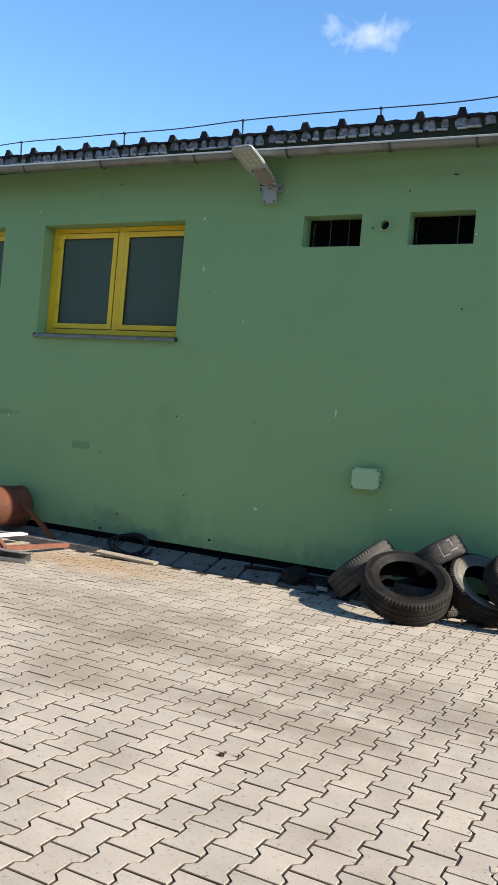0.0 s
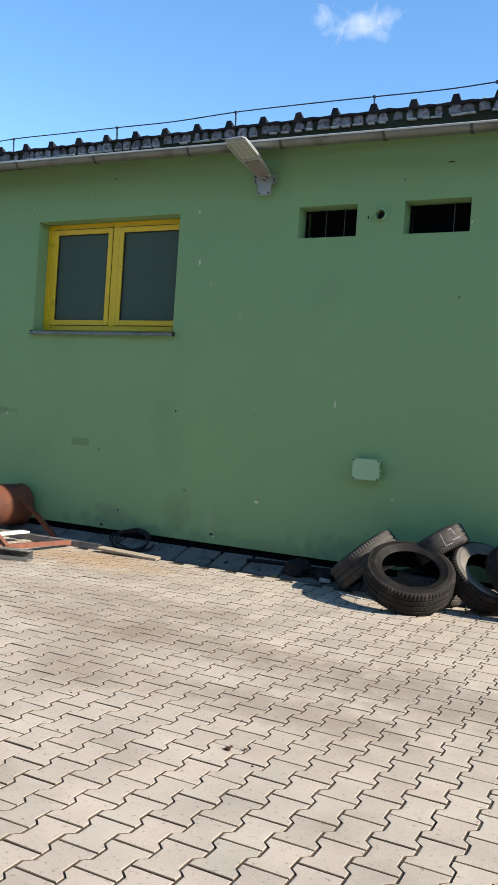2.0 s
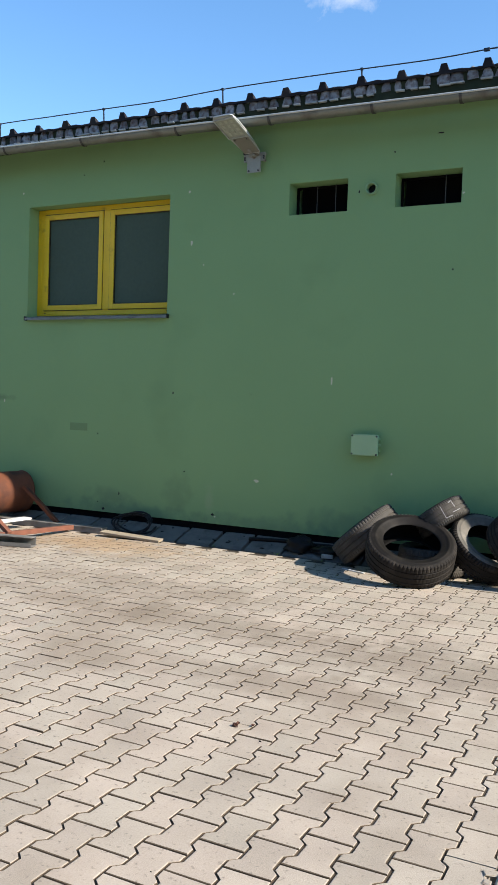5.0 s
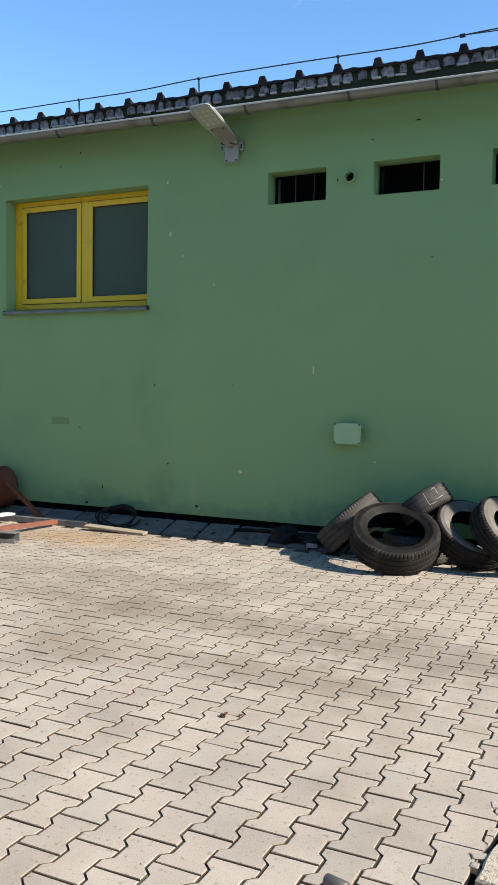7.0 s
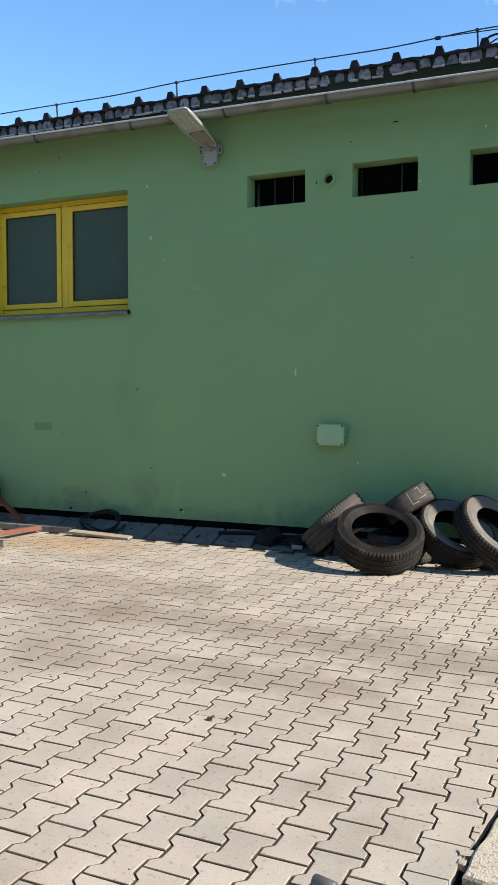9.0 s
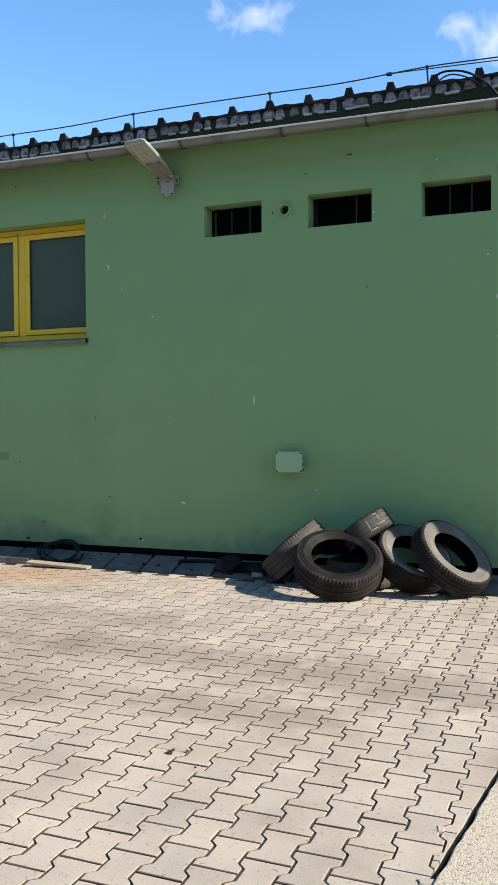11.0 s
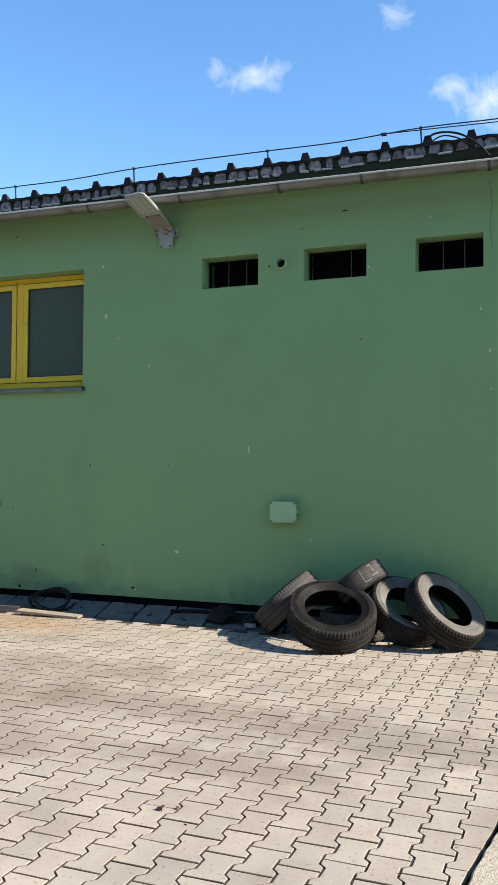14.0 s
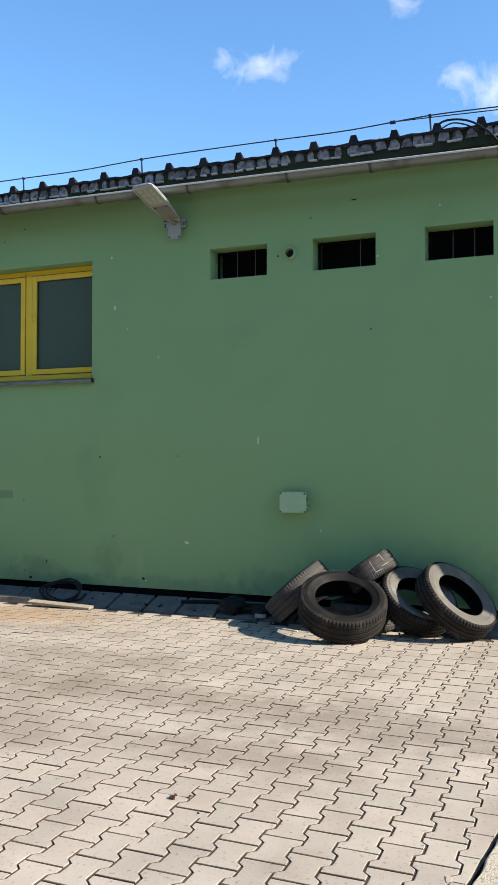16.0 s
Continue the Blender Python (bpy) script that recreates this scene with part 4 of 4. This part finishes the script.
part("hose_coil", tube(curve_points(pts, 3), 0.010, 8), M_CABLE, hose, smooth=True)


def crumple(name, label, c, size, mat, seed):
    """A crumpled heap with folds."""
    bm = bmesh.new()
    bmesh.ops.create_icosphere(bm, subdivisions=4, radius=1.0)
    for v in bm.verts:
        d = 1 + 0.35 * noise.noise(v.co * 1.9 + Vector((seed, 0, 0))) + 0.16 * abs(noise.noise(v.co * 5.0 + Vector((0, seed, 0))))
        v.co = Vector((v.co.x * size[0] * d, v.co.y * size[1] * d, max(-0.15, v.co.z) * size[2] * d))
    bmesh.ops.translate(bm, verts=bm.verts, vec=c)
    ob = part(name, bm, mat, None, "", smooth=True)
    return tagged(ob, label, "rubbish")


crumple("plastic_bag", "crumpled black plastic bag on the concrete strip", (-2.98, -0.22, 0.058), (0.15, 0.09, 0.11), M_BAG, 3.0)
crumple("rubber_scrap", "flat black rubber scrap beside the tyres", (-2.70, -0.20, 0.055), (0.16, 0.10, 0.05), M_BAG, 8.0)
bx_ = thing("small_carton", "small white and grey box beside the tyres", "box")
part("carton", box((-0.05, -0.025, 0), (0.05, 0.025, 0.034), 0.004, pose(-2.665, -0.31, 0.020, 0, 0, 12)), M_STRIP, bx_)
stick = thing("stick", "thin pale wooden stick on the paving", "stick")
part("lath", box((-0.12, -0.006, 0), (0.12, 0.006, 0.009), 0.002, pose(-2.31, -0.63, 0.001, 0, 0, -22)), M_WHITE, stick)


# black pipe and crumbs of concrete on the strip
pp = thing("black_pipe", "black plastic pipe lying on the concrete strip", "pipe")
part("pipe_length", tube(curve_points([(-3.52, -0.15, 0.085), (-3.2, -0.12, 0.095), (-2.9, -0.13, 0.092), (-2.60, -0.11, 0.098)], 6), 0.018, 10), M_BAG, pp, smooth=True)
bm = bmesh.new()
rng = random.Random(21)
for k in range(46):
    cx_ = rng.uniform(-5.0, -0.4)
    cy_ = rng.uniform(-0.36, -0.06) if k < 30 else rng.uniform(-0.62, -0.34)
    r = rng.uniform(0.004, 0.013)
    z = max(0.0, 0.115 + cy_ * 0.33) if cy_ > -0.33 else 0.0
    made = bmesh.ops.create_icosphere(bm, subdivisions=1, radius=r, matrix=pose(cx_, cy_, z + r * 0.5, rng.uniform(0, 90), rng.uniform(0, 90), 0))
    for v in made["verts"]:
        v.co += Vector((rng.uniform(-1, 1), rng.uniform(-1, 1), rng.uniform(-1, 1))) * r * 0.3
tagged(part("gravel", bm, M_APRON, None), "crumbs of grey concrete along the strip", "gravel", kind="stuff")

# dark litter on the strip and bits of grit on the paving
bm = bmesh.new()
rng = random.Random(33)
for k in range(90):
    if k < 55:
        cx_, cy_ = rng.uniform(-5.4, -0.4), rng.uniform(-0.30, -0.05)
        r = rng.uniform(0.006, 0.016)
        z = 0.115 + cy_ * 0.33
    else:
        cx_, cy_ = rng.uniform(-3.6, 0.3), rng.uniform(-5.2, -0.7)
        r = rng.uniform(0.0018, 0.0042)
        z = 0.0
    made = bmesh.ops.create_icosphere(bm, subdivisions=1, radius=r, matrix=pose(cx_, cy_, z + r * 0.3, 0, 0, rng.uniform(0, 180)))
    for v in made["verts"]:
        w = v.co - Vector((cx_, cy_, z + r * 0.3))
        v.co = Vector((cx_ + w.x * 1.7, cy_ + w.y * 0.8, z + r * 0.3 + w.z * 0.6)) + Vector((rng.uniform(-1, 1), rng.uniform(-1, 1), rng.uniform(-1, 1))) * r * 0.3
tagged(part("litter", bm, M_TREAD, None), "dark dry leaf litter and grit scattered on the ground", "litter", kind="stuff")

# weeds and leaves
def weed(c, size, seed):
    rng = random.Random(seed)
    bm = bmesh.new()
    for k in range(9):
        a = rng.uniform(0, 2 * math.pi)
        ln = size * rng.uniform(0.6, 1.1)
        w = size * 0.12
        d = Vector((math.cos(a), math.sin(a), 0))
        s = Vector((-d.y, d.x, 0))
        p0 = Vector(c)
        p1 = p0 + d * ln * 0.5 + Vector((0, 0, ln * 0.6))
        p2 = p0 + d * ln * 0.95 + Vector((0, 0, ln * rng.uniform(0.3, 0.9)))
        vs = [bm.verts.new(p) for p in (p0, p1 - s * w, p2, p1 + s * w)]
        bm.faces.new(vs)
    tagged(part("weed", bm, M_WEED, None), "small green weed growing in a paving joint", "weed", group="weeds in the joints")


for i, (wx, wy, sz) in enumerate([(-1.40, -0.50, 0.035), (-3.13, -0.36, 0.04), (-3.80, -0.33, 0.03), (-2.68, -0.42, 0.028), (-0.72, -0.48, 0.03), (-4.62, -0.36, 0.025)]):
    weed((wx, wy, 0.0), sz, i)
rng = random.Random(4)
for k in range(6):
    bm = bmesh.new()
    c = Vector((-1.56 + rng.uniform(-0.045, 0.045), -4.08 + rng.uniform(-0.03, 0.03), 0.003))
    a = rng.uniform(0, 6.28)
    d, q = Vector((math.cos(a), math.sin(a), 0)) * 0.017, Vector((-math.sin(a), math.cos(a), 0)) * 0.008
    up = Vector((0, 0, 0.008))
    pts = [c - d, c - d * 0.2 - q + up, c + d * 0.6 - q * 0.7 + up * 1.4, c + d + up * 0.4, c + d * 0.5 + q * 0.8 + up * 1.2, c - d * 0.3 + q + up * 0.8]
    vs = [bm.verts.new(p) for p in pts]
    mid = bm.verts.new(c + up * 0.2)
    for t in range(6):
        bm.faces.new((vs[t], vs[(t + 1) % 6], mid))
    tagged(part("dead_leaf", bm, M_LEAF, None), "crumpled dark red dead leaf on the paving", "leaf", group="dead leaves")

# broken bits of block filling the gap beside the slab
def stone_bit(c, size, turn, seed):
    rng = random.Random(seed)
    bm = box((-size[0] / 2, -size[1] / 2, -0.02), (size[0] / 2, size[1] / 2, size[2]), 0.003, pose(c[0], c[1], 0.0, 0, 0, turn))
    for v in bm.verts:
        v.co += Vector((rng.uniform(-1, 1), rng.uniform(-1, 1), rng.uniform(-0.3, 0.3))) * 0.003
    tagged(part("stone_fragment", bm, M_PAVER, None), "broken grey paving fragment wedged beside the slab", "stone", group="broken fragments by the slab")


for i, (cx_, cy_, sx, sy, sz, turn) in enumerate([(-0.416, -4.704, 0.050, 0.030, 0.005, 20), (-0.420, -4.757, 0.024, 0.026, 0.004, -15), (-0.429, -4.357, 0.020, 0.044, 0.004, 10)]):
    stone_bit((cx_, cy_), (sx, sy, sz), turn, 40 + i)

# hose fitting lying on a block
fitg = thing("hose_fitting", "worn steel coupling with a black collar on a block", "fitting")
FM = Matrix.Translation((-0.695, -5.108, 0.043)) @ pose(0, 0, 0, 0, 90, -14) @ Matrix.Scale(0.88, 4)
part("steel_sleeve", revolve([(0.0, -0.075), (0.018, -0.075), (0.021, -0.071), (0.021, 0.0), (0.016, 0.004), (0.0, 0.004)], 24), M_STEEL, fitg, smooth=True).data.transform(FM)
part("collar", revolve([(0.014, 0.0), (0.014, 0.022), (0.024, 0.024), (0.027, 0.03), (0.027, 0.062), (0.022, 0.068), (0.012, 0.068), (0.012, 0.05)], 24), M_CABLE, fitg, "black rubber collar", smooth=True).data.transform(FM)
part("nozzle", revolve([(0.0, 0.05), (0.011, 0.05), (0.011, 0.078), (0.008, 0.082), (0.0, 0.082)], 16), M_STEEL, fitg, smooth=True).data.transform(FM)
part("block", box((-0.085, -0.028, -0.001), (0.02, 0.03, 0.024), 0.003, pose(-0.695, -5.111, 0, 0, 0, -14)), M_RUST, fitg, "brown block under the coupling")

# ---- paving ----
PX0, PY0 = -1.0435, -4.065          # centre line of one column, one straight joint in it
PITCH_X, PITCH_Y = 0.14, 0.20
HALF_W, HALF_N = 0.0825, 0.0575     # half width at the ends and at the waist
GAP_X, GAP_Y = 0.0047, 0.0031       # half a joint between columns and within one


def paver_outline():
    e = PITCH_Y / 2 - GAP_Y
    w, nn = HALF_W - GAP_X, HALF_N - GAP_X
    right = [(w, -e), (w, -0.062), (nn, -0.039), (nn, 0.039), (w, 0.062), (w, e)]
    return right + [(-x_, y_) for x_, y_ in right[::-1]]


def paver_geometry(rng):
    """Vertices and faces of one chamfered block, its edges a little chipped."""
    o = paver_outline()
    n = len(o)
    v, f = [], []
    for k, (px, py) in enumerate(o):
        s = 1 - 0.0032 / math.hypot(px, py) * rng.uniform(0.4, 1.8)
        v.append((px * s, py * s, 0.0))
    for px, py in o:
        v.append((px + rng.uniform(-0.0006, 0.0006), py + rng.uniform(-0.0006, 0.0006), -0.0019))
    for px, py in o:
        v.append((px, py, -0.03))
    f.append(tuple(range(n)))
    for k in range(n):
        j = (k + 1) % n
        f.append((k, n + k, n + j, j))
        f.append((n + k, 2 * n + k, 2 * n + j, n + j))
    return v, f


pavement = thing("pavement", "pale grey-beige interlocking concrete block paving", "paving", kind="structure")
bm = bmesh.new()
SX0, SX1, SY0, SY1 = -9.0, 2.6, -9.0, -0.33
vs = [bm.verts.new(p) for p in ((SX0, SY0, -0.0055), (slab_x(SY0) - 0.012, SY0, -0.0055), (SLAB_A.x - 0.012, SLAB_A.y, -0.0055), (SLAB_B.x - 0.012, SLAB_B.y, -0.0055), (SX1, SLAB_B.y, -0.0055), (SX1, SY1, -0.0055), (SX0, SY1, -0.0055))]
bm.faces.new(vs)
geo = bmesh.ops.extrude_face_region(bm, geom=list(bm.faces))
bmesh.ops.translate(bm, verts=[g_ for g_ in geo["geom"] if isinstance(g_, bmesh.types.BMVert)], vec=(0, 0, -0.075))
part("joint_sand", bm, M_SAND, pavement, "dark sandy joints between the blocks")

rng = random.Random(11)
VARIANTS = [paver_geometry(rng) for _ in range(8)]
single = []
for gv, gf in VARIANTS:
    me = bpy.data.meshes.new("paver")
    me.from_pydata(gv, [], gf)
    me.materials.append(M_PAVER)
    me.materials.append(M_EDGE)
    for p in me.polygons[1:]:
        p.material_index = p.index % 2 == 0 or p.index in (11, 23)
    single.append(me)
rest_v, rest_f = [], []
near = 0
for i in range(-57, 27):
    cx_ = PX0 + i * PITCH_X
    for k in range(-50, 42):
        if (i + k) % 2:
            continue
        cy_ = PY0 + (k + 1) * 0.1
        if cy_ > -0.42 or cy_ < -9.0 or cx_ > 2.5:
            continue
        edge = slab_x(min(cy_, SLAB_B.y))
        if cy_ < SLAB_B.y + 0.1 and cx_ + HALF_W > edge - 0.012:
            # blocks cut along the slab's edge
            if cx_ - HALF_W > edge + 0.02:
                continue
            ring = []
            loop = [(cx_ + a, cy_ + b) for a, b in paver_outline()]
            for (ax, ay), (bx, by) in zip(loop, loop[1:] + loop[:1]):
                da, db = slab_x(ay) - 0.004 - ax, slab_x(by) - 0.004 - bx
                if da > 0:
                    ring.append((ax, ay))
                if da * db < 0:
                    t = da / (da - db)
                    ring.append((ax + (bx - ax) * t, ay + (by - ay) * t))
            if len(ring) < 3 or max(p[0] for p in ring) - min(p[0] for p in ring) < 0.006:
                continue
            m = len(ring)
            me = bpy.data.meshes.new("cut_paver")
            me.from_pydata([(px, py, z) for z in (0.0, -0.03) for px, py in ring], [], [tuple(range(m))] + [(k2, m + k2, m + (k2 + 1) % m, (k2 + 1) % m) for k2 in range(m)])
            me.materials.append(M_PAVER)
            ob = new("cut_paver", me)
            ob.parent = pavement
            continue
        var = rng.randrange(8)
        tilt = (rng.gauss(0, 0.003), rng.gauss(0, 0.003), rng.gauss(0, 0.0006))
        if near < 300 and -2.05 < cx_ < -0.2 and -5.35 < cy_ < -3.0 and cy_ < -5.7 - 1.2 * cx_ + 0.6 + 3.2:
            ob = new("paver", single[var])
            ob.parent = pavement
            ob.matrix_basis = Matrix.LocRotScale((cx_, cy_, tilt[2]), Euler((tilt[0], tilt[1], 0)), None)
            near += 1
        else:
            base = len(rest_v)
            rest_v += [(cx_ + a, cy_ + b, c + tilt[2] - tilt[1] * a + tilt[0] * b) for a, b, c in VARIANTS[var][0]]
            rest_f += [tuple(base + t for t in f) for f in VARIANTS[var][1]]
me = bpy.data.meshes.new("pavers")
me.from_pydata(rest_v, [], rest_f)
me.materials.append(M_PAVER_REST)
me.materials.append(M_EDGE)
per = len(VARIANTS[0][1])
for p in me.polygons:
    k = p.index % per
    p.material_index = k > 0 and (k % 2 == 0 or k in (11, 23))
ob = new("pavers", me)
ob.parent = pavement
tagged(ob, kind="stuff")
